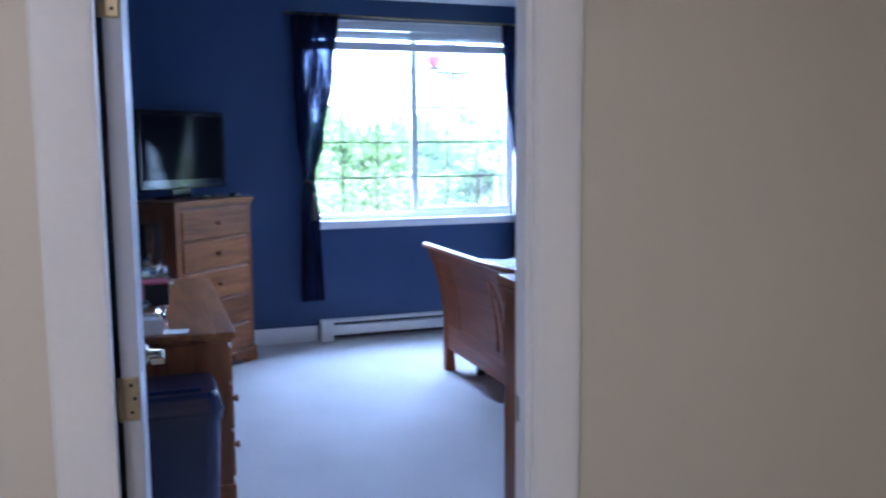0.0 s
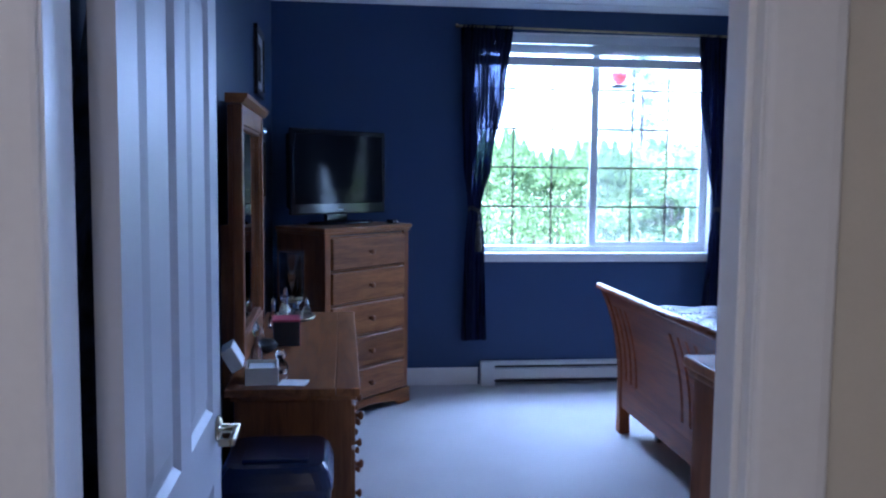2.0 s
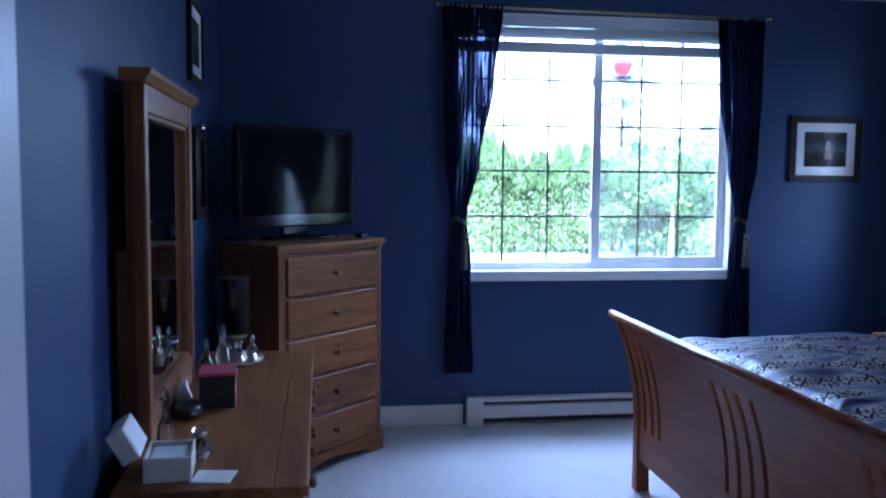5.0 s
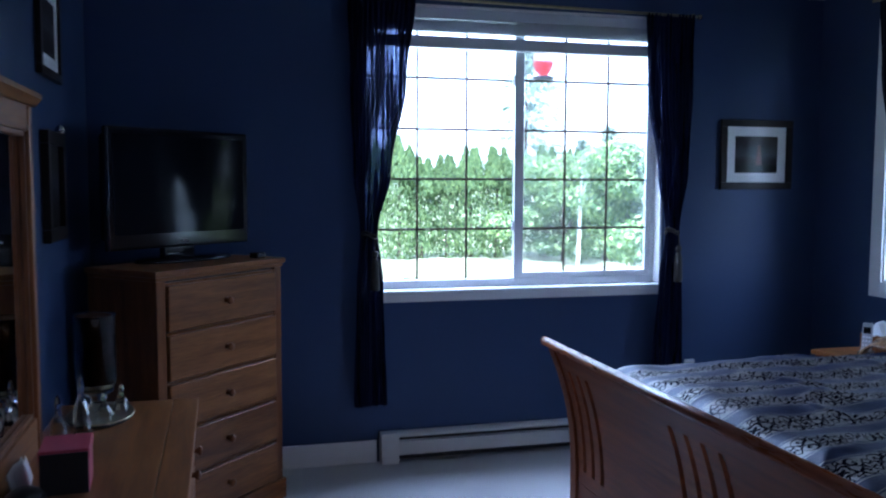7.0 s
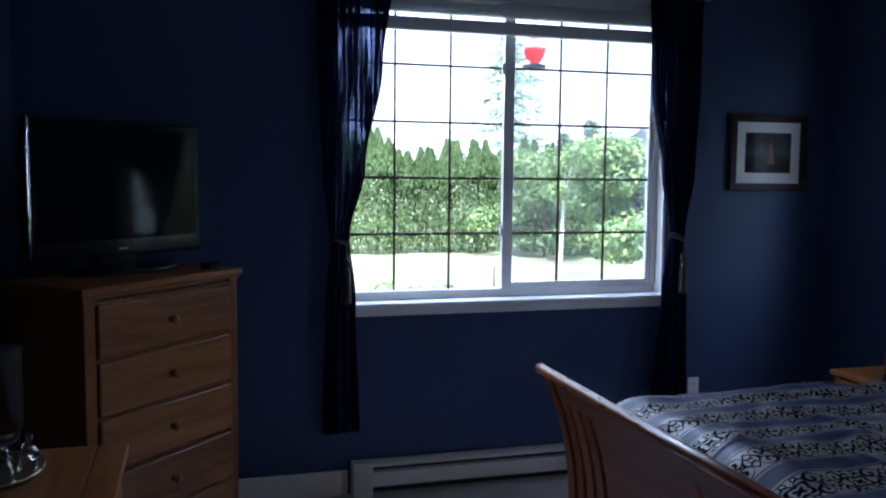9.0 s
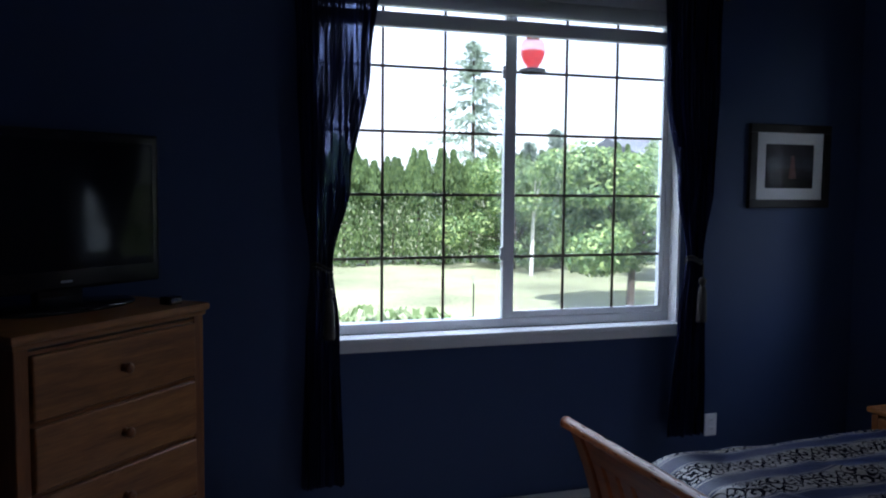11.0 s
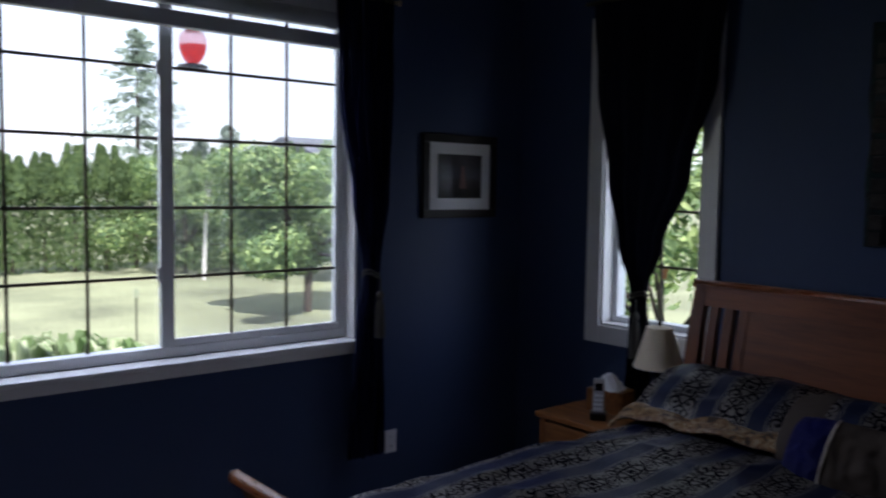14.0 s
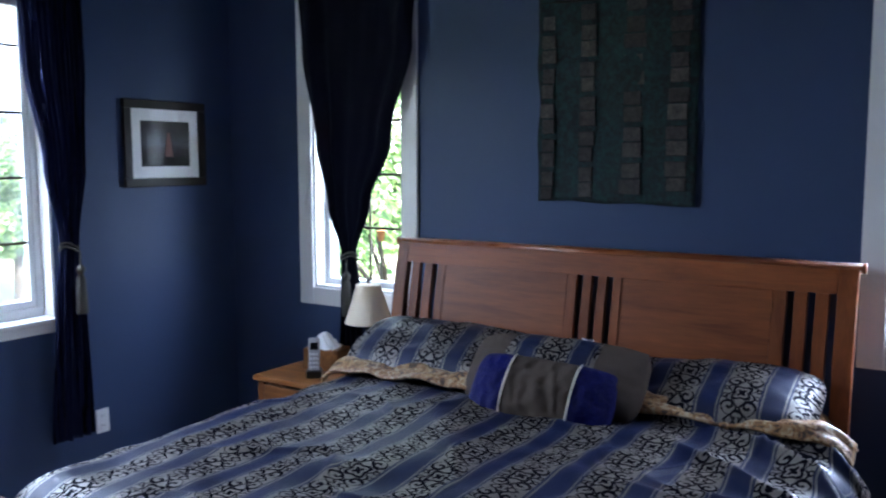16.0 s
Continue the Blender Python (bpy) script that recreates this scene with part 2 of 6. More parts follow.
def damask(name, period=0.203):
    """Striped brocade: satin blue bands and beige bands of dark scrollwork edged with fine cords, laid along u, in metres."""
    m, nt, lk, b = nodes_of(name)
    uv = nt.new("ShaderNodeUVMap")
    uv.uv_map = "cloth"
    wob = nt.new("ShaderNodeTexNoise")
    wob.inputs["Scale"].default_value = 3
    lk.new(uv.outputs[0], wob.inputs["Vector"])
    sp = nt.new("ShaderNodeSeparateXYZ")
    lk.new(uv.outputs[0], sp.inputs[0])

    def math_node(op, a, c=None):
        n = nt.new("ShaderNodeMath")
        n.operation = op
        for k, v in ((0, a), (1, c)):
            if v is None:
                continue
            if isinstance(v, (int, float)):
                n.inputs[k].default_value = v
            else:
                lk.new(v, n.inputs[k])
        return n.outputs[0]

    ph = math_node("FRACT", math_node("DIVIDE", sp.outputs["Y"], period))
    bands = nt.new("ShaderNodeValToRGB")
    bands.color_ramp.interpolation = "CONSTANT"
    e = bands.color_ramp.elements
    steps = [(0.0, 0.0), (0.30, 1.0), (0.325, 0.0), (0.36, 0.5), (0.94, 0.0), (0.975, 1.0)]
    while len(e) < len(steps):
        e.new(0.5)
    for k, (p, v) in zip(e, steps):
        k.position, k.color = p, (v, v, v, 1)
    lk.new(ph, bands.inputs[0])
    # medallions with curling sprays between them, repeated along the band
    rep = 0.19
    row = math_node("MULTIPLY", math_node("FLOOR", math_node("DIVIDE", sp.outputs["Y"], period)), 0.5)
    du = math_node("MULTIPLY", math_node("SUBTRACT", math_node("FRACT", math_node("ADD", math_node("DIVIDE", sp.outputs["X"], rep), row)), 0.5), rep)
    dv = math_node("MULTIPLY", math_node("SUBTRACT", ph, 0.65), period)
    mu, mv = math_node("ABSOLUTE", du), math_node("ABSOLUTE", dv)
    cb = nt.new("ShaderNodeCombineXYZ")
    lk.new(mu, cb.inputs[0])
    lk.new(mv, cb.inputs[1])
    warp = nt.new("ShaderNodeTexNoise")
    warp.inputs["Scale"].default_value, warp.inputs["Detail"].default_value = 45, 1
    lk.new(cb.outputs[0], warp.inputs["Vector"])
    soft_warp = math_node("MULTIPLY", math_node("SUBTRACT", warp.outputs["Fac"], 0.5), 0.012)

    def scroll(cu, cv, radius, pitch, turn):
        """A spiral tendril curling about (cu, cv)."""
        a, c = math_node("SUBTRACT", mu, cu), math_node("SUBTRACT", mv, cv)
        r = math_node("ADD", math_node("SQRT", math_node("ADD", math_node("POWER", a, 2.0), math_node("POWER", c, 2.0))), soft_warp)
        th = math_node("MULTIPLY", math_node("ARCTAN2", c, a), turn)
        line = math_node("GREATER_THAN", math_node("SINE", math_node("ADD", math_node("MULTIPLY", r, 2 * math.pi / pitch), th)), 0.22)
        return math_node("MULTIPLY", line, math_node("LESS_THAN", r, radius))

    rr = math_node("SQRT", math_node("ADD", math_node("POWER", du, 2.0), math_node("POWER", math_node("MULTIPLY", dv, 1.15), 2.0)))
    petals = math_node("MULTIPLY", math_node("COSINE", math_node("MULTIPLY", math_node("ARCTAN2", dv, du), 4.0)), 0.006)
    rr = math_node("ADD", math_node("ADD", rr, petals), soft_warp)
    ring = math_node("LESS_THAN", math_node("ABSOLUTE", math_node("SUBTRACT", rr, 0.031)), 0.0055)
    core = math_node("LESS_THAN", rr, 0.014)
    stem = math_node("LESS_THAN", math_node("ABSOLUTE", math_node("SUBTRACT", mv, math_node("MULTIPLY", math_node("ADD", math_node("SINE", math_node("MULTIPLY", mu, 75.0)), 1.25), 0.020))), 0.0042)
    stem = math_node("MULTIPLY", stem, math_node("GREATER_THAN", rr, 0.036))
    ink = math_node("MAXIMUM", math_node("MAXIMUM", ring, core), stem)
    for cu, cv, radius, pitch, turn in ((0.056, 0.030, 0.026, 0.024, 1.0), (0.086, 0.008, 0.018, 0.018, -1.0), (0.020, 0.050, 0.013, 0.016, -1.0)):
        ink = math_node("MAXIMUM", ink, scroll(cu, cv, radius, pitch, turn))
    no = nt.new("ShaderNodeTexNoise")
    no.inputs["Scale"].default_value, no.inputs["Detail"].default_value = 9, 4
    lk.new(uv.outputs[0], no.inputs["Vector"])
    blue = ramp(nt, [(0.3, (0.0045, 0.008, 0.027)), (0.7, (0.009, 0.015, 0.046))])
    sand = ramp(nt, [(0.3, (0.085, 0.073, 0.058)), (0.7, (0.135, 0.118, 0.094))])
    lk.new(no.outputs["Fac"], blue.inputs[0])
    lk.new(no.outputs["Fac"], sand.inputs[0])
    mix1 = nt.new("ShaderNodeMix")
    mix1.data_type = "RGBA"
    lk.new(ink, mix1.inputs["Factor"])
    lk.new(sand.outputs[0], mix1.inputs["A"])
    mix1.inputs["B"].default_value = (0.006, 0.006, 0.010, 1)
    isband = math_node("GREATER_THAN", bands.outputs[0], 0.25)
    iscord = math_node("GREATER_THAN", bands.outputs[0], 0.75)
    mix2 = nt.new("ShaderNodeMix")
    mix2.data_type = "RGBA"
    lk.new(isband, mix2.inputs["Factor"])
    lk.new(blue.outputs[0], mix2.inputs["A"])
    lk.new(mix1.outputs["Result"], mix2.inputs["B"])
    mix3 = nt.new("ShaderNodeMix")
    mix3.data_type = "RGBA"
    lk.new(iscord, mix3.inputs["Factor"])
    lk.new(mix2.outputs["Result"], mix3.inputs["A"])
    mix3.inputs["B"].default_value = (0.10, 0.09, 0.07, 1)
    lk.new(mix3.outputs["Result"], b.inputs["Base Color"])
    b.inputs["Roughness"].default_value = 0.44
    sandy = math_node("MULTIPLY", isband, math_node("SUBTRACT", 1.0, ink))
    gloss = math_node("ADD", math_node("MULTIPLY", sandy, 0.68), math_node("MULTIPLY", math_node("SUBTRACT", 1.0, isband), 0.2))
    lk.new(gloss, b.inputs["Specular IOR Level"])
    th = nt.new("ShaderNodeTexNoise")
    th.inputs["Scale"].default_value = 500
    lk.new(uv.outputs[0], th.inputs["Vector"])
    hh = math_node("ADD", math_node("MULTIPLY", ink, 0.6), th.outputs["Fac"])
    bp = nt.new("ShaderNodeBump")
    bp.inputs["Strength"].default_value, bp.inputs["Distance"].default_value = 0.3, 0.002
    lk.new(hh, bp.inputs["Height"])
    lk.new(bp.outputs[0], b.inputs["Normal"])
    return m


M = {
    "blue_wall": plain("blue_wall_paint", (0.042, 0.066, 0.138), 0.5, scale=220, bump=0.25, dist=0.0008, vary=0.06, blotch=1.3),
    "hall_wall": plain("cream_wall_paint", (0.62, 0.57, 0.46), 0.6, scale=220, bump=0.25, dist=0.0008, vary=0.03, blotch=1.3),
    "ceiling": plain("ceiling_paint", (0.78, 0.77, 0.75), 0.9, scale=140, bump=0.5, dist=0.002, vary=0.03),
    "trim": plain("white_trim_paint", (0.76, 0.75, 0.73), 0.4, scale=60, bump=0.08, dist=0.0006, vary=0.03, blotch=4),
    # white door greyed well below the trim: its shade is put into the colour
    "door": plain("shaded_white_door_paint", (0.46, 0.46, 0.48), 0.42, scale=90, bump=0.12, dist=0.0006, vary=0.03, blotch=3),
    "vinyl": plain("white_vinyl", (0.78, 0.79, 0.80), 0.35, scale=50, bump=0.05, dist=0.0005, vary=0.03),
    "carpet": plain("grey_carpet", (0.58, 0.57, 0.55), 0.95, scale=420, bump=0.9, dist=0.006, vary=0.16, blotch=1.6, sheen=0.3),
    # dark brown puts the backlit look of the window bars into their colour
    "muntin": plain("backlit_grid", (0.09, 0.07, 0.05), 0.4, metal=0.3, vary=0.1),
    "brass": plain("tarnished_brass", (0.50, 0.43, 0.30), 0.24, metal=1.0, bump=0.05, vary=0.08),
    "old_brass": plain("worn_brass", (0.38, 0.31, 0.18), 0.38, metal=1.0, bump=0.1, vary=0.2, blotch=30),
    "steel": plain("chrome", (0.7, 0.7, 0.72), 0.15, metal=1.0, bump=0.02, vary=0.05),
    "heater": plain("enamel_cream", (0.66, 0.65, 0.62), 0.4, bump=0.05, vary=0.04),
    "dark": plain("dark_gap", (0.02, 0.02, 0.022), 0.7),
    "pine_h": wood("honey_pine_flat", (0.130, 0.046, 0.013), (0.325, 0.135, 0.040), (9, 0.9, 9)),
    "pine_x": wood("honey_pine_front", (0.130, 0.046, 0.013), (0.325, 0.135, 0.040), (0.9, 9, 9)),
    "pine_z": wood("honey_pine_upright", (0.105, 0.034, 0.010), (0.26, 0.100, 0.030), (9, 9, 0.9)),
    "cherry_y": wood("cherry_rail", (0.130, 0.032, 0.007), (0.27, 0.077, 0.017), (10, 0.8, 10), 0.45),
    "cherry_z": wood("cherry_upright", (0.120, 0.029, 0.006), (0.25, 0.070, 0.015), (10, 10, 0.8), 0.45),
    "cherry_cap": wood("cherry_polished_cap", (0.130, 0.032, 0.007), (0.27, 0.077, 0.017), (10, 0.8, 10), 0.26),
    "curtain": slubbed("navy_curtain", (0.010, 0.013, 0.048), 0.55),
    "thick_curtain": veil("black_navy_curtain", (0.005, 0.006, 0.017), 0.0, 900),
    "tie": plain("gold_cord", (0.040, 0.035, 0.027), 0.7, scale=300, bump=0.6, dist=0.003, vary=0.3),
    "blind": plain("blind_slat", (0.62, 0.64, 0.68), 0.5, bump=0.05, vary=0.03),
    "black_plastic": plain("black_gloss_plastic", (0.008, 0.008, 0.010), 0.12, bump=0.02, vary=0.1),
    "screen": plain("tv_screen", (0.006, 0.007, 0.010), 0.045, bump=0.005, vary=0.05),
    "frame_dark": plain("espresso_frame", (0.018, 0.013, 0.011), 0.35, bump=0.1, vary=0.2),
    "mat": plain("white_mat_board", (0.84, 0.84, 0.84), 0.85, vary=0.02),
    "navy_plastic": plain("navy_bin_plastic", (0.012, 0.016, 0.045), 0.22, scale=120, bump=0.1, dist=0.0006, vary=0.1),
    "paper": plain("white_card", (0.78, 0.77, 0.74), 0.75, vary=0.03),
    "ivory_box": plain("ivory_leatherette", (0.62, 0.57, 0.46), 0.55, scale=200, bump=0.3, vary=0.05),
    "red_card": plain("red_lid", (0.40, 0.06, 0.09), 0.45, vary=0.08),
    "black_card": plain("black_box_card", (0.010, 0.010, 0.012), 0.5, vary=0.1),
    "shade": veil("cream_lamp_shade", (0.93, 0.84, 0.66), 0.03, 500, 0.8),
    "iron": plain("black_lamp_base", (0.012, 0.011, 0.010), 0.3, bump=0.1, vary=0.2),
    "tissue": plain("tissue_paper", (0.85, 0.86, 0.88), 0.9, vary=0.02),
    "phone": plain("silver_phone_plastic", (0.42, 0.43, 0.45), 0.3, vary=0.05),
    "velvet": plain("royal_blue_velvet", (0.005, 0.006, 0.058), 0.6, scale=90, bump=0.7, dist=0.006, vary=0.4, blotch=9),
    "taupe": plain("taupe_chenille", (0.072, 0.056, 0.044), 0.85, scale=260, bump=0.7, dist=0.003, vary=0.15),
    "gold_cloth": None,
    "damask": damask("striped_brocade"),
    "tap_green": plain("dark_green_batik", (0.009, 0.026, 0.025), 0.9, scale=60, bump=0.5, dist=0.003, vary=0.6, blotch=26),
    "tap_bark": plain("brown_bark_patch", (0.046, 0.038, 0.034), 0.9, scale=80, bump=0.6, dist=0.003, vary=0.7, blotch=30, random_tint=0.4),
    "robe": plain("mottled_robe_cloth", (0.035, 0.045, 0.09), 0.95, scale=38, bump=0.8, dist=0.006, vary=0.95, blotch=14),
    "glass": glass_sheet("window_glass"),
    "mesh": None,
    "grass": plain("lawn_grass", (0.17, 0.185, 0.105), 0.9, scale=18, bump=0.8, dist=0.03, vary=0.75, blotch=0.45),
    "soil": plain("dark_soil", (0.05, 0.035, 0.025), 0.95, scale=30, bump=0.8, dist=0.03, vary=0.3),
    "bark": plain("tree_bark", (0.062, 0.047, 0.036), 0.9, scale=25, bump=0.9, dist=0.02, vary=0.3),
    "pale_bark": plain("pale_bark", (0.55, 0.54, 0.50), 0.8, scale=25, bump=0.5, dist=0.01, vary=0.2),
    "cedar": leafy("cedar_sprays", (0.070, 0.120, 0.048), (0.195, 0.275, 0.095), tint=0.24),
    "leaf": leafy("broad_leaves", (0.070, 0.145, 0.055), (0.42, 0.54, 0.20), tint=0.12),
    # pale greyed greens: distance haze over the firs is put into the colour
    "fir": leafy("hazed_fir_needles", (0.20, 0.26, 0.205), (0.36, 0.43, 0.34)),
    "hosta": leafy("pale_plant_leaves", (0.13, 0.22, 0.07), (0.62, 0.66, 0.46), tint=0.15),
    "crystal": None,
    "rose_print": plain("dusty_rose_print", (0.22, 0.11, 0.09), 0.7, scale=90, vary=0.5, blotch=30),
    "roof": plain("grey_shingle", (0.10, 0.11, 0.13), 0.85, scale=8, bump=0.5, dist=0.02, vary=0.2),
    "siding": plain("pale_siding", (0.45, 0.46, 0.47), 0.7, vary=0.05),
    "terracotta": plain("terracotta", (0.42, 0.15, 0.06), 0.8, vary=0.2),
    "feeder_red": plain("red_feeder_plastic", (0.60, 0.02, 0.015), 0.25, vary=0.05),
    "nectar": tinted("red_nectar", (0.95, 0.13, 0.12)),
    "pink_glass": tinted("pink_feeder_plastic", (1.0, 0.78, 0.80)),
    "picture_glass": glass_sheet("matt_picture_glass", (0.99, 0.99, 0.99), 0.06),
    "clear": glass_sheet("clear_glass", (0.93, 0.95, 0.96), 1.0),
}
scr_m, scr_n, scr_l, scr_b = nodes_of("insect_screen_mesh")
scr_b.inputs["Base Color"].default_value, scr_b.inputs["Roughness"].default_value = (0.8, 0.8, 0.8, 1), 0.7
scr_t, scr_x = scr_n.new("ShaderNodeBsdfTransparent"), scr_n.new("ShaderNodeMixShader")
scr_x.inputs[0].default_value = 0.87
scr_l.new(scr_b.outputs[0], scr_x.inputs[1])
scr_l.new(scr_t.outputs[0], scr_x.inputs[2])
scr_l.new(scr_x.outputs[0], scr_n["Material Output"].inputs[0])
M["mesh"] = scr_m
gld_m, gld_n, gld_l, gld_b = nodes_of("gold_brocade_hem")
gld_c = gld_n.new("ShaderNodeTexCoord")
gld_t = gld_n.new("ShaderNodeTexNoise")
gld_t.inputs["Scale"].default_value, gld_t.inputs["Detail"].default_value, gld_t.inputs["Distortion"].default_value = 38, 3, 1.2
gld_r = ramp(gld_n, [(0.36, (0.035, 0.018, 0.008)), (0.46, (0.21, 0.10, 0.032)), (0.55, (0.27, 0.165, 0.07)), (0.66, (0.36, 0.30, 0.20))])
gld_p = gld_n.new("ShaderNodeBump")
gld_p.inputs["Strength"].default_value, gld_p.inputs["Distance"].default_value = 0.5, 0.003
gld_l.new(gld_c.outputs["Object"], gld_t.inputs["Vector"])
gld_l.new(gld_t.outputs["Fac"], gld_r.inputs[0])
gld_l.new(gld_t.outputs["Fac"], gld_p.inputs["Height"])
gld_l.new(gld_r.outputs[0], gld_b.inputs["Base Color"])
gld_l.new(gld_p.outputs[0], gld_b.inputs["Normal"])
gld_b.inputs["Roughness"].default_value = 0.45
M["gold_cloth"] = gld_m
cry_m, cry_n, cry_l, cry_b = nodes_of("cut_crystal")
cry_b.inputs["Base Color"].default_value = (0.78, 0.80, 0.83, 1)
cry_b.inputs["Transmission Weight"].default_value, cry_b.inputs["Roughness"].default_value, cry_b.inputs["IOR"].default_value = 1.0, 0.015, 1.5
M["crystal"] = cry_m

mir_m, mir_n, mir_l, mir_b = nodes_of("silvered_mirror")
mir_b.inputs["Metallic"].default_value, mir_b.inputs["Roughness"].default_value = 1.0, 0.02
mir_b.inputs["Base Color"].default_value = (0.86, 0.88, 0.88, 1)
M["mirror"] = mir_m
for key in ("curtain", "thick_curtain"):
    M[key].node_tree.nodes["Principled BSDF"].inputs["Sheen Weight"].default_value = 0.03
    M[key].node_tree.nodes["Principled BSDF"].inputs["Specular IOR Level"].default_value = 0.15
for node in M["tap_green"].node_tree.nodes:   # black-green cloth with teal smudges
    if node.type == "VALTORGB":
        for stop, (at, c) in zip(node.color_ramp.elements, ((0.42, (0.006, 0.009, 0.011)), (0.62, (0.010, 0.040, 0.038)))):
            stop.position, stop.color = at, (*c, 1)
M["screen"].node_tree.nodes["Principled BSDF"].inputs["Specular IOR Level"].default_value = 0.07
for key, gloss in (("velvet", 0.08), ("door", 0.2), ("blue_wall", 0.22), ("frame_dark", 0.15), ("black_plastic", 0.3), ("taupe", 0.08), ("cherry_y", 0.34), ("cherry_z", 0.34), ("cherry_cap", 0.6), ("pine_h", 0.3), ("pine_x", 0.3), ("pine_z", 0.3)):
    M[key].node_tree.nodes["Principled BSDF"].inputs["Specular IOR Level"].default_value = gloss


def picture_print(name, low, mid, high, scale):
    """A dim landscape print: a soft band of light over dark ground."""
    m, nt, lk, b = nodes_of(name)
    tc = nt.new("ShaderNodeTexCoord")
    sp = nt.new("ShaderNodeSeparateXYZ")
    no = nt.new("ShaderNodeTexNoise")
    no.inputs["Scale"].default_value, no.inputs["Detail"].default_value = scale, 5
    lk.new(tc.outputs["Generated"], sp.inputs[0])
    lk.new(tc.outputs["Generated"], no.inputs["Vector"])
    ma = nt.new("ShaderNodeMath")
    ma.operation = "MULTIPLY_ADD"
    ma.inputs[1].default_value = 0.45
    lk.new(no.outputs["Fac"], ma.inputs[0])
    lk.new(sp.outputs["Z"], ma.inputs[2])
    r = ramp(nt, [(0.45, low), (0.62, mid), (0.75, high), (1.1, mid)])
    lk.new(ma.outputs[0], r.inputs[0])
    lk.new(r.outputs[0], b.inputs["Base Color"])
    b.inputs["Roughness"].default_value, b.inputs["Specular IOR Level"].default_value = 0.5, 0.1
    return m


M["print"] = picture_print("landscape_print", (0.02, 0.017, 0.016), (0.045, 0.04, 0.04), (0.085, 0.085, 0.095), 5)


# ---- building blocks ----
def link_mesh(name, bm, material, smooth=False):
    me = bpy.data.meshes.new(name)
    bm.to_mesh(me)
    bm.free()
    if material:
        me.materials.append(material)
    if smooth:
        for p in me.polygons:
            p.use_smooth = True
    return new(name, me)


ROOTS = {}


def thing(name, m, label, category, group="", kind=""):
    ob = new(name)
    ob.empty_display_size = 0.1
    ob.matrix_basis = m
    ROOTS[ob] = m.inverted()
    return tagged(ob, label, category, group, kind)


def part(name, bm, material, parent, label="", smooth=False, local=False):
    """One mesh under a thing or part. Coordinates are the world's, or with local the thing's own."""
    root = parent
    while root.parent:
        root = root.parent
    if not local:
        bm.transform(ROOTS[root])
    ob = link_mesh(name, bm, material, smooth)
    ob.parent = parent
    return tagged(ob, label)


def solid(name, bm, material, label, category, kind="", group="", smooth=False):
    return tagged(link_mesh(name, bm, material, smooth), label, category, group, kind)


def box(x0, x1, y0, y1, z0, z1, bevel=0.0, bm=None, seg=2):
    out = bm or bmesh.new()
    r = bmesh.ops.create_cube(out, size=1)
    vs = r["verts"]
    for v in vs:
        v.co = ((x0 + x1) / 2 + v.co.x * (x1 - x0), (y0 + y1) / 2 + v.co.y * (y1 - y0), (z0 + z1) / 2 + v.co.z * (z1 - z0))
    if bevel:
        es = list({e for v in vs for e in v.link_edges})
        bmesh.ops.bevel(out, geom=es, offset=bevel, segments=seg, affect="EDGES", profile=0.6)
    return out


def lathe(profile, seg=24, bm=None, at=(0, 0, 0), squash=(1, 1)):
    """A turned shape from (radius, height) pairs, upright at a place."""
    out = bm or bmesh.new()
    rings = []
    for r, z in profile:
        rings.append([out.verts.new((at[0] + max(r, 0.0004) * math.cos(2 * math.pi * k / seg) * squash[0], at[1] + max(r, 0.0004) * math.sin(2 * math.pi * k / seg) * squash[1], at[2] + z)) for k in range(seg)])
    for a, c in zip(rings, rings[1:]):
        for k in range(seg):
            out.faces.new((a[k], a[(k + 1) % seg], c[(k + 1) % seg], c[k]))
    out.faces.new(list(reversed(rings[0])))
    out.faces.new(rings[-1])
    bmesh.ops.recalc_face_normals(out, faces=out.faces)
    return out


def rod(a, c, r, seg=12, bm=None, r2=None):
    out = bm or bmesh.new()
    a, c = Vector(a), Vector(c)
    d = c - a
    q = Vector((0, 0, 1)).rotation_difference(d.normalized()).to_matrix().to_4x4()
    bmesh.ops.create_cone(out, cap_ends=True, segments=seg, radius1=r, radius2=r if r2 is None else r2, depth=d.length, matrix=Matrix.Translation((a + c) / 2) @ q)
    return out


def prism(points, axis, a, c, bevel=0.0):
    """A closed outline drawn in the plane across the axis, drawn out from a to c along it."""
    out = bmesh.new()

    def place(p, d):
        return {"x": (d, p[0], p[1]), "y": (p[0], d, p[1]), "z": (p[0], p[1], d)}[axis]

    lo = [out.verts.new(place(p, a)) for p in points]
    hi = [out.verts.new(place(p, c)) for p in points]
    n = len(points)
    for k in range(n):
        out.faces.new((lo[k], lo[(k + 1) % n], hi[(k + 1) % n], hi[k]))
    out.faces.new(lo)
    out.faces.new(hi)
    bmesh.ops.recalc_face_normals(out, faces=out.faces)
    if bevel:
        es = [e for e in out.edges if len(e.link_faces) == 2 and e.calc_face_angle() > 0.8]
        bmesh.ops.bevel(out, geom=es, offset=bevel, segments=2, affect="EDGES")
    return out


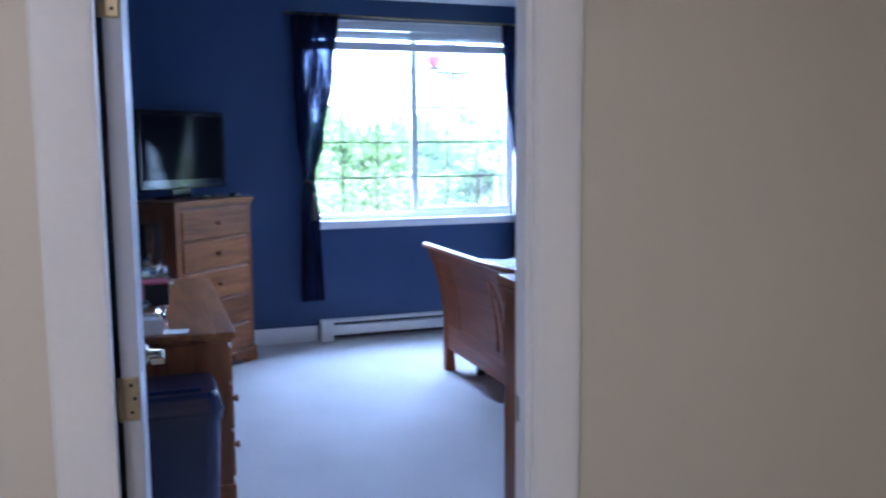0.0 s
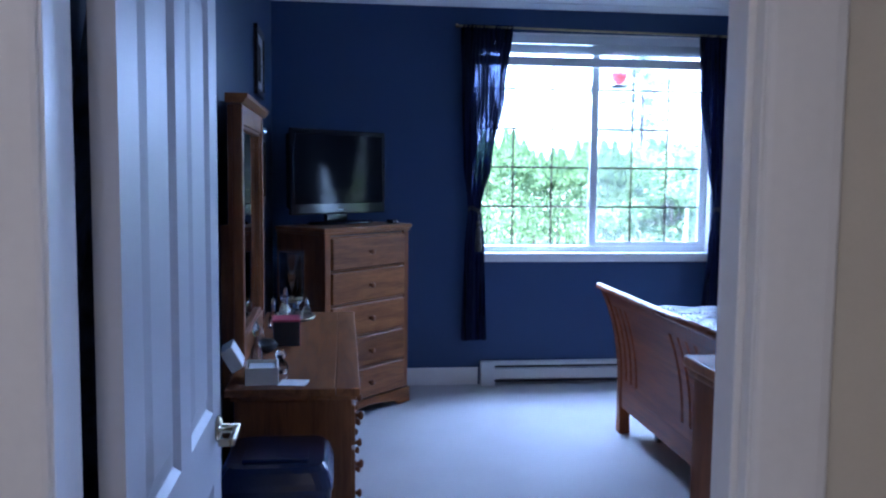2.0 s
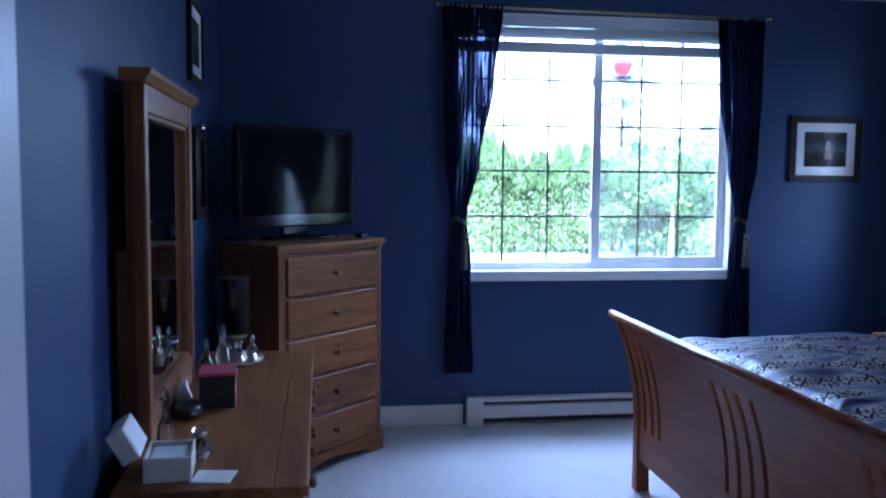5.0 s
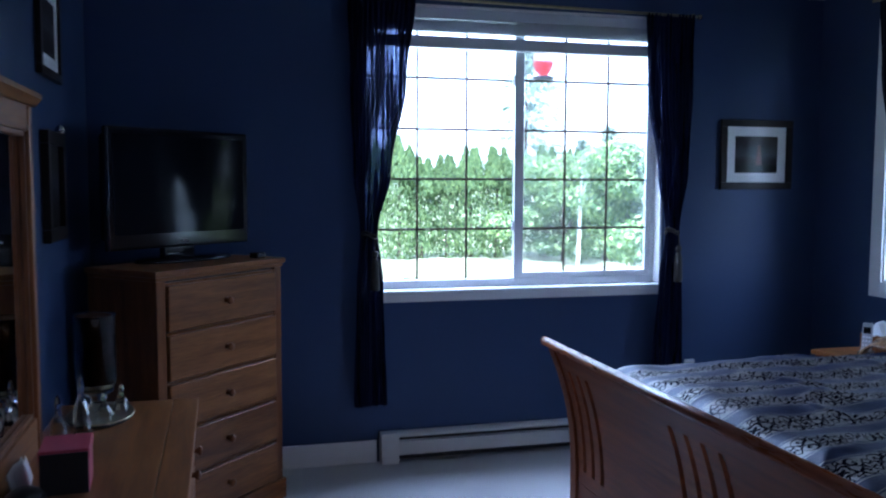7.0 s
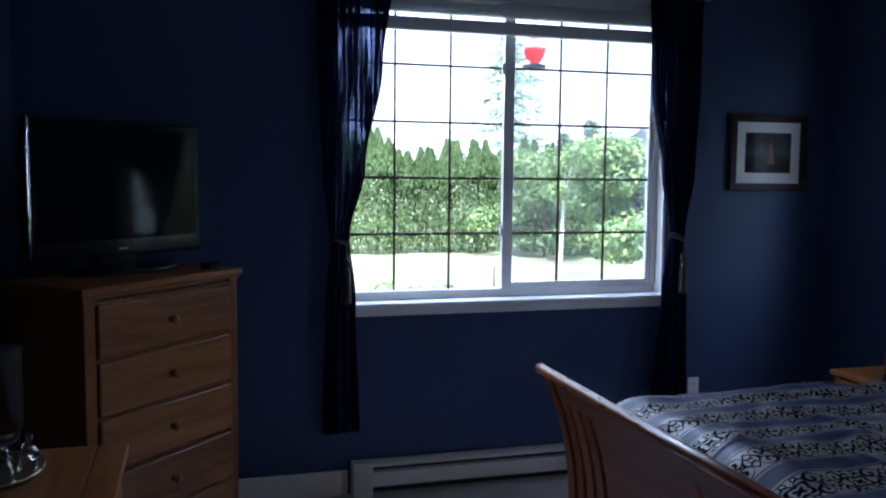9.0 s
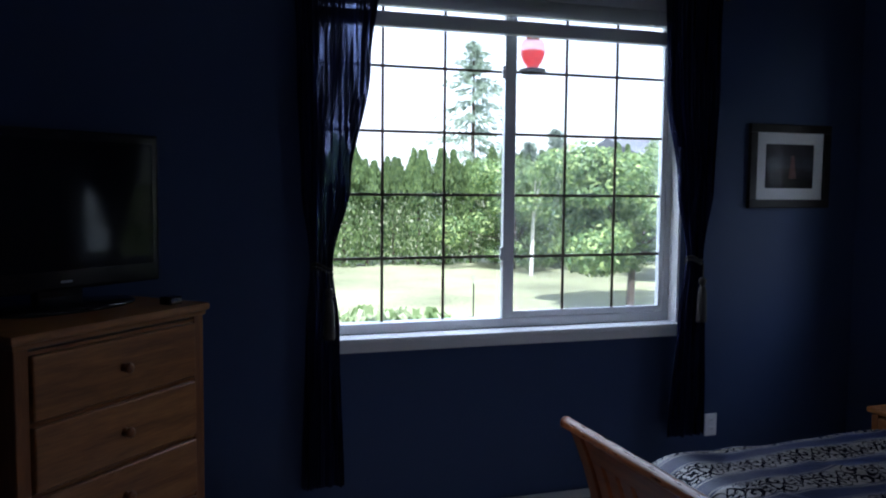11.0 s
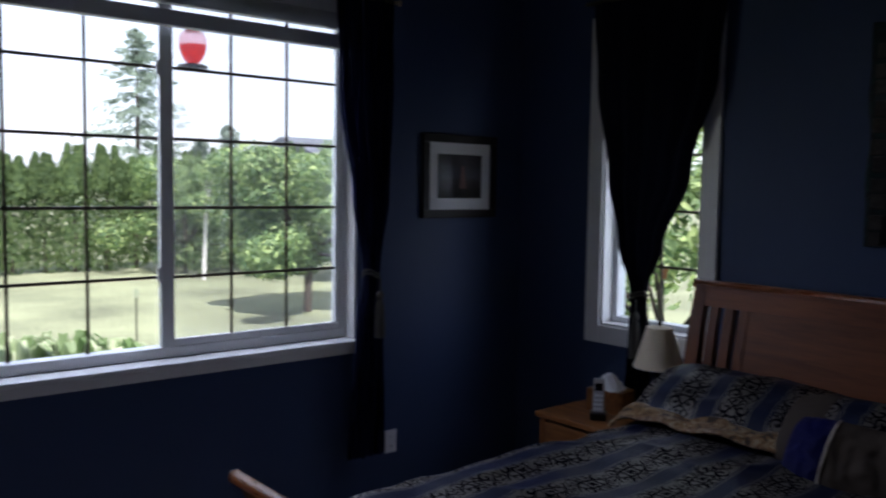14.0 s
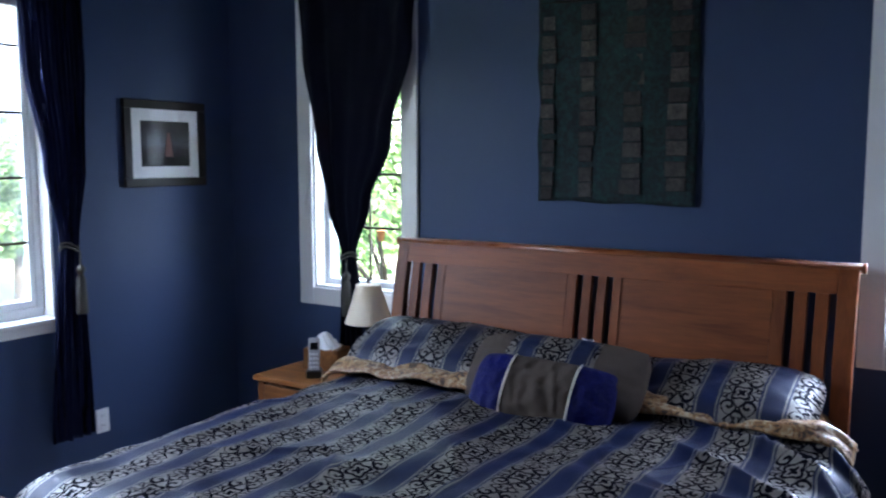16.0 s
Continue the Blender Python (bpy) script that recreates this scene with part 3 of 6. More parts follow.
def sheet(nu, nv, f, uvf=None, bm=None):
    """A grid of points f(u, v), with cloth coordinates uvf(u, v) in metres."""
    out = bm or bmesh.new()
    g = [[out.verts.new(f(i / nu, j / nv)) for j in range(nv + 1)] for i in range(nu + 1)]
    lay = out.loops.layers.uv.new("cloth") if uvf else None
    for i in range(nu):
        for j in range(nv):
            ids = ((i, j), (i + 1, j), (i + 1, j + 1), (i, j + 1))
            fc = out.faces.new([g[a][c] for a, c in ids])
            fc.smooth = True
            if lay:
                for lp, (a, c) in zip(fc.loops, ids):
                    lp[lay].uv = uvf(a / nu, c / nv)
    bmesh.ops.recalc_face_normals(out, faces=out.faces)
    return out


def thicken(ob, t):
    md = ob.modifiers.new("thickness", "SOLIDIFY")
    md.thickness, md.offset = t, 0
    return ob


def wave(*v):
    return noise.noise(Vector(v))


# ---- the room's shell ----
XL, XR, CZ = -1.71, 2.54, 2.71        # side walls, ceiling
DY0, DY1 = -4.97, -4.865               # door wall, hall face and room face
WX0, WX1, WZ0, WZ1 = -0.335, 1.468, 0.955, 2.515   # big window's opening
DX0, DX1, DZ = -1.562, -0.70, 2.05    # doorway
T = 0.16                              # outer wall thickness


def wall_with_hole(axis, d0, d1, a0, a1, z1, holes, z0=0.0):
    """A wall slab across an axis between d0 and d1, from a0 to a1, with openings (h0, h1, b, t) right through."""
    out = bmesh.new()

    def put(p0, p1, b, t):
        if p1 - p0 < 1e-5 or t - b < 1e-5:
            return
        if axis == "y":
            box(p0, p1, d0, d1, b, t, bm=out)
        else:
            box(d0, d1, p0, p1, b, t, bm=out)

    at = a0
    for h0, h1, b, t in sorted(holes):
        put(at, h0, z0, z1)
        put(h0, h1, z0, b)
        put(h0, h1, t, z1)
        at = h1
    put(at, a1, z0, z1)
    return out


S2 = [(-1.135, -0.58, 1.0, 2.42), (-3.74, -3.185, 1.0, 2.42)]   # side windows: y from, y to, z from, z to
solid("wall_north", wall_with_hole("y", 0.0, T, XL - T, XR + T, CZ, [(WX0, WX1, WZ0, WZ1)]), M["blue_wall"], "navy blue painted wall with the big window", "wall", "structure")
solid("wall_east", wall_with_hole("x", XR, XR + T, DY1, 0.0, CZ, S2), M["blue_wall"], "navy blue painted wall behind the headboard", "wall", "structure")
solid("wall_west", box(XL - T, XL, (DY0 + DY1) / 2, 0.0, 0, CZ), M["blue_wall"], "navy blue painted wall behind the dresser", "wall", "structure")
solid("wall_south", wall_with_hole("y", (DY0 + DY1) / 2, DY1, XL, XR + T, CZ, [(DX0 - 0.012, DX1 + 0.012, 0, DZ + 0.012)]), M["blue_wall"], "navy blue painted wall around the bedroom door", "wall", "structure")
HX0, HX1, HY = -2.25, 0.75, -8.1
solid("wall_hall_end", wall_with_hole("y", DY0, (DY0 + DY1) / 2, HX0, HX1, CZ, [(DX0 - 0.012, DX1 + 0.012, 0, DZ + 0.012)]), M["hall_wall"], "cream painted hall wall around the bedroom door", "wall", "structure")
solid("wall_hall_west", box(HX0 - 0.12, HX0, HY, DY0, 0, CZ), M["hall_wall"], "cream painted hall wall", "wall", "structure")
solid("wall_hall_east", box(HX1, HX1 + 0.12, HY, DY0, 0, CZ), M["hall_wall"], "cream painted hall wall", "wall", "structure")
solid("wall_hall_south", box(HX0 - 0.12, HX1 + 0.12, HY - 0.12, HY, 0, CZ), M["hall_wall"], "cream painted hall wall", "wall", "structure")
solid("floor", box(HX0 - 0.1, XR + 0.1, HY - 0.1, T - 0.02, -0.12, 0), M["carpet"], "pale grey cut-pile carpet", "floor", "structure")
solid("ceiling", box(HX0 - 0.15, XR + T, HY - 0.15, T, CZ, CZ + 0.12), M["ceiling"], "matt white ceiling", "ceiling", "structure")
# unseen roof added over the house, with eaves, to keep the sun off
solid("roof", prism([(HY - 0.7, CZ + 0.13), (0.65, CZ + 0.13), (-3.9, CZ + 1.7)], "x", HX0 - 0.9, XR + 0.75), M["roof"], "unseen grey shingle roof added over the house", "roof", "structure")


def board(name, x0, x1, y0, y1, z0, z1, label, bevel=0.004, mat="trim"):
    return solid(name, box(x0, x1, y0, y1, z0, z1, bevel), M[mat], label, "trim", "structure")


for x0, x1, y0, y1 in ((XL, -0.255, -0.014, 0), (1.5, XR, -0.014, 0), (XL, XL + 0.014, DY1, -0.0145), (XR - 0.014, XR, DY1, -0.0145), (DX1 + 0.1, XR - 0.0145, DY1, DY1 + 0.014)):
    board("baseboard", x0, x1, y0, y1, 0, 0.125, "white painted baseboard")
for x0, x1 in ((HX0, DX0 - 0.1), (DX1 + 0.1, HX1)):
    board("baseboard", x0, x1, DY0 - 0.014, DY0 - 0.001, 0, 0.1, "white painted baseboard")
# coved moulding along the ceiling
COVE = [(0, -0.034), (0.010, -0.034), (0.016, -0.028), (0.040, -0.020), (0.066, -0.012), (0.080, -0.010), (0.086, 0), (0, 0)]
for axis, a, b, at, way in (("x", XL, XR, 0.0, -1), ("y", DY1, -0.087, XL, 1), ("y", DY1, -0.087, XR, -1)):
    solid("trim", prism([(at + way * p, CZ + q) for p, q in COVE], axis, a, b), M["trim"], "white coved ceiling moulding", "trim", "structure")

# doorway: jambs, stops and casings
board("trim", DX0 - 0.012, DX0, DY0, DY1, 0, DZ, "white painted door jamb", 0.002)
board("trim", DX1, DX1 + 0.012, DY0, DY1, 0, DZ, "white painted door jamb", 0.002)
board("trim", DX0 - 0.012, DX1 + 0.012, DY0, DY1, DZ, DZ + 0.012, "white painted door head", 0.002)
board("trim", DX1 - 0.012, DX1, DY0 + 0.02, DY0 + 0.058, 0, DZ, "white painted door stop", 0.003)


def casing(face, out_dir):
    """Moulded boards round the doorway on one face of the wall."""
    for x0, x1, inner in ((DX0 - 0.105, DX0 - 0.005, 1), (DX1 + 0.005, DX1 + 0.105, -1)):
        w = x1 - x0
        prof = [(0, 0), (0, 0.013), (0.06, 0.017), (0.18, 0.018), (0.4, 0.016), (0.7, 0.012), (0.92, 0.008), (1, 0.005), (1, 0)]
        pts = [((x0 + p * w) if inner < 0 else (x1 - p * w), face + out_dir * d) for p, d in prof]
        # thick edge lies away from the opening
        pts = [((x1 - (px - x0)), py) for px, py in pts]
        solid("trim", prism(pts, "z", 0, DZ + 0.09, 0.0015), M["trim"], "white moulded door casing", "trim", "structure")
    pts = [(face, DZ + 0.005), (face + out_dir * 0.006, DZ + 0.005), (face + out_dir * 0.012, DZ + 0.05), (face + out_dir * 0.02, DZ + 0.07), (face + out_dir * 0.018, DZ + 0.0895), (face, DZ + 0.0895)]
    solid("trim", prism(pts, "x", DX0 - 0.004, DX1 + 0.004, 0.0015), M["trim"], "white moulded door casing", "trim", "structure")


casing(DY0, -1)
casing(DY1, 1)


# ---- the bedroom door, standing open against the west wall ----
def lever(parent, x, side, y, z):
    """A brass lever that stands out from the face x and points to the hinge."""
    rose = lathe([(0.0, 0), (0.029, 0), (0.031, 0.006), (0.022, 0.012), (0.011, 0.014), (0.011, 0.052), (0.0, 0.053)], 20)
    rose.transform(pose(x, y, z, 0, 90 * side, 0))
    h = part("door_handle", rose, M["brass"], parent, "tarnished brass lever handle", True, True)
    a, c = sorted((x + side * 0.040, x + side * 0.054))
    lv = box(a, c, y - 0.108, y + 0.010, z - 0.010, z + 0.010, 0.005, None, 3)
    box(*sorted((x + side * 0.018, x + side * 0.046)), y - 0.112, y - 0.100, z - 0.009, z + 0.009, 0.004, lv)
    part("lever", lv, M["brass"], h, "", False, True)
    return h


def panel_door():
    """A moulded panel door, 0.88 wide; its hinge edge is at the local origin and it runs along +y."""
    w, h, t = 0.885, 2.035, 0.036
    d = thing("door_1", pose(-1.552, -4.832, 0.008), "white moulded panel door standing wide open", "door", "", "structure")
    xs = [(0.0, 0.115), (0.39, 0.495), (0.77, w)]
    bm = bmesh.new()
    for a, c in xs:
        box(0, t, a, c, 0, h, 0, bm)
    rails = [(0.0, 0.21), (0.79, 0.955), (1.90, h)]
    for a, c in ((0.115, 0.39), (0.495, 0.77)):
        for z0, z1 in rails:
            box(0, t, a, c, z0, z1, 0, bm)
        for z0, z1 in ((0.21, 0.79), (0.955, 1.90)):
            box(0.012, t - 0.012, a, c, z0, z1, 0, bm)
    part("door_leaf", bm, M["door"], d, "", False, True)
    for a, c in ((0.115, 0.39), (0.495, 0.77)):
        for z0, z1 in ((0.21, 0.79), (0.955, 1.90)):
            bm = bmesh.new()
            # raised field with sloping margins, and a bead round the recess
            for x_face, x_out in ((t - 0.012, t - 0.002), (0.012, 0.002)):
                m1, m2 = 0.022, 0.062
                ring1 = [bm.verts.new((x_face, y, z)) for y, z in ((a + m1, z0 + m1), (c - m1, z0 + m1), (c - m1, z1 - m1), (a + m1, z1 - m1))]
                ring2 = [bm.verts.new((x_out, y, z)) for y, z in ((a + m2, z0 + m2), (c - m2, z0 + m2), (c - m2, z1 - m2), (a + m2, z1 - m2))]
                for k in range(4):
                    bm.faces.new((ring1[k], ring1[(k + 1) % 4], ring2[(k + 1) % 4], ring2[k]))
                bm.faces.new(ring2)
            for x_face, x_out in ((t - 0.012, t), (0.012, 0.0)):
                ring1 = [bm.verts.new((x_out, y, z)) for y, z in ((a, z0), (c, z0), (c, z1), (a, z1))]
                ring2 = [bm.verts.new((x_face, y, z)) for y, z in ((a + 0.014, z0 + 0.014), (c - 0.014, z0 + 0.014), (c - 0.014, z1 - 0.014), (a + 0.014, z1 - 0.014))]
                for k in range(4):
                    bm.faces.new((ring1[k], ring1[(k + 1) % 4], ring2[(k + 1) % 4], ring2[k]))
            bmesh.ops.recalc_face_normals(bm, faces=bm.faces)
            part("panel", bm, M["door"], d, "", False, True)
    for z in (0.22, 1.0, 1.80):
        hb = box(0.002, t - 0.003, -0.0025, 0.0005, z - 0.045, z + 0.045, 0.004)
        rod((-0.004, -0.004, z - 0.045), (-0.004, -0.004, z + 0.045), 0.006, 10, hb)
        hg = part("hinge", hb, M["old_brass"], d, "worn brass butt hinge", False, True)
        for dz in (-0.028, 0.0, 0.028):
            part("screw", rod((0.018 + 0.006 * (dz == 0), -0.0033, z + dz), (0.018 + 0.006 * (dz == 0), -0.0024, z + dz), 0.004, 10), M["dark"], hg, "", False, True)
    for side, x in ((1, t), (-1, 0.0)):
        lever(d, x, side, w - 0.065, 0.905)
    part("latch_plate", box(0.006, t - 0.006, w - 0.0005, w + 0.0015, 0.88, 0.935, 0.0005), M["brass"], d, "brass latch plate", False, True)
    return d


panel_door()


def hanging_robe():
    r = thing("bathrobe", pose(-1.60, -4.38, 0.5), "dark navy mottled bathrobe hanging on the back of the door", "bathrobe")

    def f(u, v):
        z = 1.86 - 1.36 * v
        half = 0.22 + 0.25 * min(1.0, v * 2.2)
        y = -4.36 + (u * 2 - 1) * half + 0.02 * wave(u * 3, v * 4, 1)
        return (-1.607 + 0.026 * math.sin(u * 30 + 2 * math.sin(v * 4)) + 0.014 * wave(u * 6, v * 5, 2), min(y, -3.915), z)

    thicken(part("cloth", sheet(60, 40, f), M["robe"], r, "", True), 0.006)
    part("hook", rod((-1.553, -4.36, 1.86), (-1.60, -4.36, 1.885), 0.005, 8), M["brass"], r, "small brass hook")
    return r


hanging_robe()
board("trim", DX1 - 0.0015, DX1 + 0.001, DY0 + 0.066, DY0 + 0.096, 0.88, 0.94, "brass strike plate let into the jamb", 0.0004, "old_brass")


# ---- windows ----
def big_window():
    w = thing("window_1", pose(0.56, 0.08, WZ0), "white vinyl sliding window, the grid between the panes coloured dark as if backlit", "window", "", "structure")
    fy0, fy1 = 0.07, 0.145
    for name, b in (("window_frame", (WX0, WX1, fy0, fy1, WZ0, WZ0 + 0.045)), ("window_frame", (WX0, WX1, fy0, fy1, WZ1 - 0.05, WZ1)),
                    ("window_frame", (WX0, WX0 + 0.042, fy0, fy1, WZ0 + 0.045, WZ1 - 0.05)), ("window_frame", (WX1 - 0.042, WX1, fy0, fy1, WZ0 + 0.045, WZ1 - 0.05))):
        part(name, box(*b, 0.004), M["vinyl"], w)
    # fixed sash and sliding sash
    za, zb = WZ0 + 0.045, WZ1 - 0.05
    left = part("fixed_sash", box(0.578, 0.6, 0.102, 0.13, za, zb, 0.003), M["vinyl"], w)
    sash = part("sliding_sash", box(0.566, 0.622, 0.073, 0.1, za, zb, 0.004), M["vinyl"], w)
    part("sash_rail", box(0.622, WX1 - 0.042, 0.075, 0.099, za, za + 0.03, 0.003), M["vinyl"], sash)
    part("sash_rail", box(0.622, WX1 - 0.042, 0.075, 0.099, zb - 0.035, zb, 0.003), M["vinyl"], sash)
    part("sash_stile", box(WX1 - 0.066, WX1 - 0.0425, 0.075, 0.099, za + 0.03, zb - 0.035, 0.003), M["vinyl"], sash)
    for z in (1.30, 2.13):
        part("latch", box(0.556, 0.566, 0.076, 0.092, z - 0.03, z + 0.03, 0.003), M["vinyl"], sash, "small white sash latch")
    for side, (x0, x1, y, xs) in enumerate(((WX0 + 0.042, 0.578, 0.112, (0.0, 0.288)), (0.622, WX1 - 0.066, 0.087, (0.88, 1.147)))):
        z0, z1 = (za, zb) if side == 0 else (za + 0.03, zb - 0.035)
        pane = part("pane", box(x0, x1, y + 0.004, y + 0.008, z0, z1), M["glass"], w)
        pane.visible_shadow = False
        for x in xs:
            part("muntin", box(x - 0.0065, x + 0.0065, y - 0.004, y + 0.002, z0, z1, 0.0015), M["muntin"], w)
        for z in (1.286, 1.57, 1.85, 2.134, 2.415):
            part("muntin", box(x0, x1, y - 0.0045, y + 0.0015, z - 0.0065, z + 0.0065, 0.0015), M["muntin"], w)
    scr = part("insect_screen", box(0.622, WX1 - 0.045, 0.134, 0.1345, za, zb), M["mesh"], w, "fine grey insect screen")
    scr.visible_shadow = False
    # reveal, stool and apron
    for b in ((WX0 - 0.001, WX0 + 0.012, -0.002, 0.07, WZ0, WZ1), (WX1 - 0.012, WX1 + 0.001, -0.002, 0.07, WZ0, WZ1), (WX0, WX1, -0.002, 0.07, WZ1 - 0.012, WZ1)):
        part("window_reveal", box(*b, 0.001), M["trim"], w)
    part("window_sill", box(WX0 - 0.008, WX1 + 0.006, -0.045, 0.07, WZ0 - 0.022, WZ0 + 0.001, 0.006), M["trim"], w)
    part("apron", box(WX0 - 0.004, WX1 + 0.002, -0.022, 0.0, WZ0 - 0.064, WZ0 - 0.022, 0.004), M["trim"], w)
    return w


big_window()


def raised_blind():
    b = thing("window_blind", pose(0.56, 0.03, 2.28), "pale slatted blind drawn up under the window head", "blind")
    part("head_rail", box(WX0 + 0.016, WX1 - 0.016, 0.008, 0.052, 2.445, 2.501, 0.003), M["blind"], b)
    for k in range(9):
        z = 2.376 + k * 0.0072
        part("slat", box(WX0 + 0.02, WX1 - 0.02, 0.006, 0.054, z, z + 0.003, 0.001), M["blind"], b)
    part("bottom_rail", box(WX0 + 0.02, WX1 - 0.02, 0.004, 0.050, 2.288, 2.350, 0.006), M["blind"], b)
    for x in (-0.1, 0.56, 1.22):
        part("cord", rod((x, 0.03, 2.350), (x, 0.03, 2.380), 0.0015, 6), M["tissue"], b)
    return b


raised_blind()


def side_window(y0, y1, z0, z1, number):
    w = thing("window_%d" % number, pose(XR, (y0 + y1) / 2, z0), "narrow white-cased window with a grid coloured dark as if backlit", "window", "", "structure")
    fx0, fx1 = XR + 0.075, XR + 0.14
    for b in ((fx0, fx1, y0, y1, z0, z0 + 0.04), (fx0, fx1, y0, y1, z1 - 0.04, z1), (fx0, fx1, y0, y0 + 0.04, z0 + 0.04, z1 - 0.04), (fx0, fx1, y1 - 0.04, y1, z0 + 0.04, z1 - 0.04)):
        part("window_frame", box(*b, 0.004), M["vinyl"], w)
    pane = part("pane", box(XR + 0.11, XR + 0.114, y0 + 0.04, y1 - 0.04, z0 + 0.04, z1 - 0.04), M["glass"], w)
    pane.visible_shadow = False
    ym = (y0 + y1) / 2
    part("muntin", box(XR + 0.1, XR + 0.106, ym - 0.0065, ym + 0.0065, z0 + 0.04, z1 - 0.04, 0.0015), M["muntin"], w)
    for z in (1.306, 1.573, 1.837, 2.104):
        part("muntin", box(XR + 0.0995, XR + 0.1055, y0 + 0.04, y1 - 0.04, z - 0.0065, z + 0.0065, 0.0015), M["muntin"], w)
    for b in ((XR - 0.002, XR + 0.075, y0 - 0.001, y0 + 0.012, z0, z1), (XR - 0.002, XR + 0.075, y1 - 0.012, y1 + 0.001, z0, z1), (XR - 0.002, XR + 0.075, y0, y1, z1 - 0.012, z1), (XR - 0.002, XR + 0.075, y0, y1, z0, z0 + 0.012)):
        part("window_reveal", box(*b, 0.001), M["trim"], w)
    c = 0.088
    for b in ((y0 - c, y0, z0 - c, z1 + c), (y1, y1 + c, z0 - c, z1 + c), (y0, y1, z1, z1 + c), (y0, y1, z0 - c, z0)):
        part("casing", box(XR - 0.018, XR + 0.0, *b, 0.004), M["trim"], w)
    return w


for n, (a, c, z0, z1) in enumerate(S2):
    side_window(a, c, z0, z1, n + 2)


# ---- curtains ----
def smooth_between(rows, z):
    """Values at height z between rows of (z, a, b, ...), eased."""
    for r0, r1 in zip(rows, rows[1:]):
        if r1[0] <= z <= r0[0]:
            k = (r0[0] - z) / (r0[0] - r1[0])
            k = k * k * (3 - 2 * k)
            return [p + (q - p) * k for p, q in zip(r0[1:], r1[1:])]
    return rows[0][1:] if z > rows[0][0] else rows[-1][1:]


def curtain_panel(place, rows, pleats, amp, seed):
    """Hanging cloth; rows of (z, left, right), top first; place(a, d, z) puts a point a along the wall, d out from it."""
    zt, zb = rows[0][0], rows[-1][0]

    def f(u, v):
        z = zt + (zb - zt) * v
        a0, a1 = smooth_between(rows, z)
        width = a1 - a0
        tight = min(1.0, 0.12 / max(width, 0.05))
        d = amp * math.sin(2 * math.pi * pleats * u + seed + 0.6 * math.sin(5 * v + seed)) * (0.6 + 0.4 * math.sin(7 * u + seed))
        d += 0.012 * wave(u * 6, v * 5, seed)
        d = d * (1 - 0.55 * tight) + 0.012 * tight * math.sin(25 * u)
        a = a0 + width * (u + 0.02 * wave(u * 4 + 9, v * 6, seed))
        return place(a, d, z - 0.012 * wave(u * 9, 3, seed) * v)

    return sheet(130, 80, f)


def tassel(parent, at, size=1.0):
    x, y, z = at
    z -= 0.055
    bm = lathe([(0.0, 0.062), (0.004, 0.06), (0.004, 0.002), (0.014, -0.004), (0.02, -0.02), (0.014, -0.036), (0.01, -0.04), (0.016, -0.05), (0.021, -0.075), (0.026, -0.20), (0.024, -0.215), (0.0, -0.216)], 14, None, (x, y, z))
    t = part("tassel", bm, M["tie"], parent, "gold-grey thread tassel", True)
    return t


def tie_back(parent, at, rx, ry):
    bm = bmesh.new()
    for dz in (-0.008, 0.008):
        pts = [(at[0] + rx * math.cos(a), at[1] + ry * math.sin(a), at[2] + dz + 0.012 * math.sin(a * 2)) for a in [2 * math.pi * k / 20 for k in range(20)]]
        for p, q in zip(pts, pts[1:] + pts[:1]):
            rod(p, q, 0.0055, 8, bm)
    return part("tie_back", bm, M["tie"], parent, "twisted cord tie-back", True)


RZ = 2.525
rodt = thing("curtain_rod", pose(0.6, -0.08, RZ), "thin brass curtain rod with small finials", "curtain rod")
part("pole", rod((-0.43, -0.08, RZ + 0.008), (1.625, -0.08, RZ - 0.012), 0.0085, 12), M["old_brass"], rodt, "", True)
for x, z, s in ((-0.43, RZ + 0.008, -1), (1.625, RZ - 0.012, 1)):
    bm = bmesh.new()
    bmesh.ops.create_uvsphere(bm, u_segments=14, v_segments=10, radius=0.016, matrix=Matrix.Translation((x + s * 0.014, -0.08, z)))
    part("finial", bm, M["brass"], rodt, "", True)
for x in (-0.40, 1.60):
    part("bracket", rod((x, -0.08, RZ), (x, 0.0, RZ), 0.006, 8), M["old_brass"], rodt)


def north_place(a, d, z):
    return (a, -0.082 + d, z)


for rows, tx, seed in (([(2.545, -0.416, -0.052), (2.1, -0.405, -0.095), (1.62, -0.385, -0.185), (1.28, -0.352, -0.262), (1.0, -0.372, -0.232), (0.34, -0.392, -0.212)], -0.305, 0.4),
                       ([(2.52, 1.303, 1.613), (2.1, 1.325, 1.605), (1.62, 1.40, 1.585), (1.28, 1.455, 1.535), (1.0, 1.42, 1.56), (0.41, 1.38, 1.575)], 1.49, 2.1)):
    c = thing("curtain", pose(tx, -0.08, 0.34), "navy sheer curtain gathered in a tasselled tie-back", "curtain", "curtains at the big window")
    cl = part("cloth", curtain_panel(north_place, rows, 13, 0.024, seed), M["curtain"], c, "", True)
    thicken(cl, 0.002)
    tie_back(c, (tx, -0.085, 1.27), 0.042, 0.028)
    tassel(c, (tx + 0.022, -0.13, 1.245))


def east_place(a, d, z):
    return (XR - 0.075 + d, a, z)


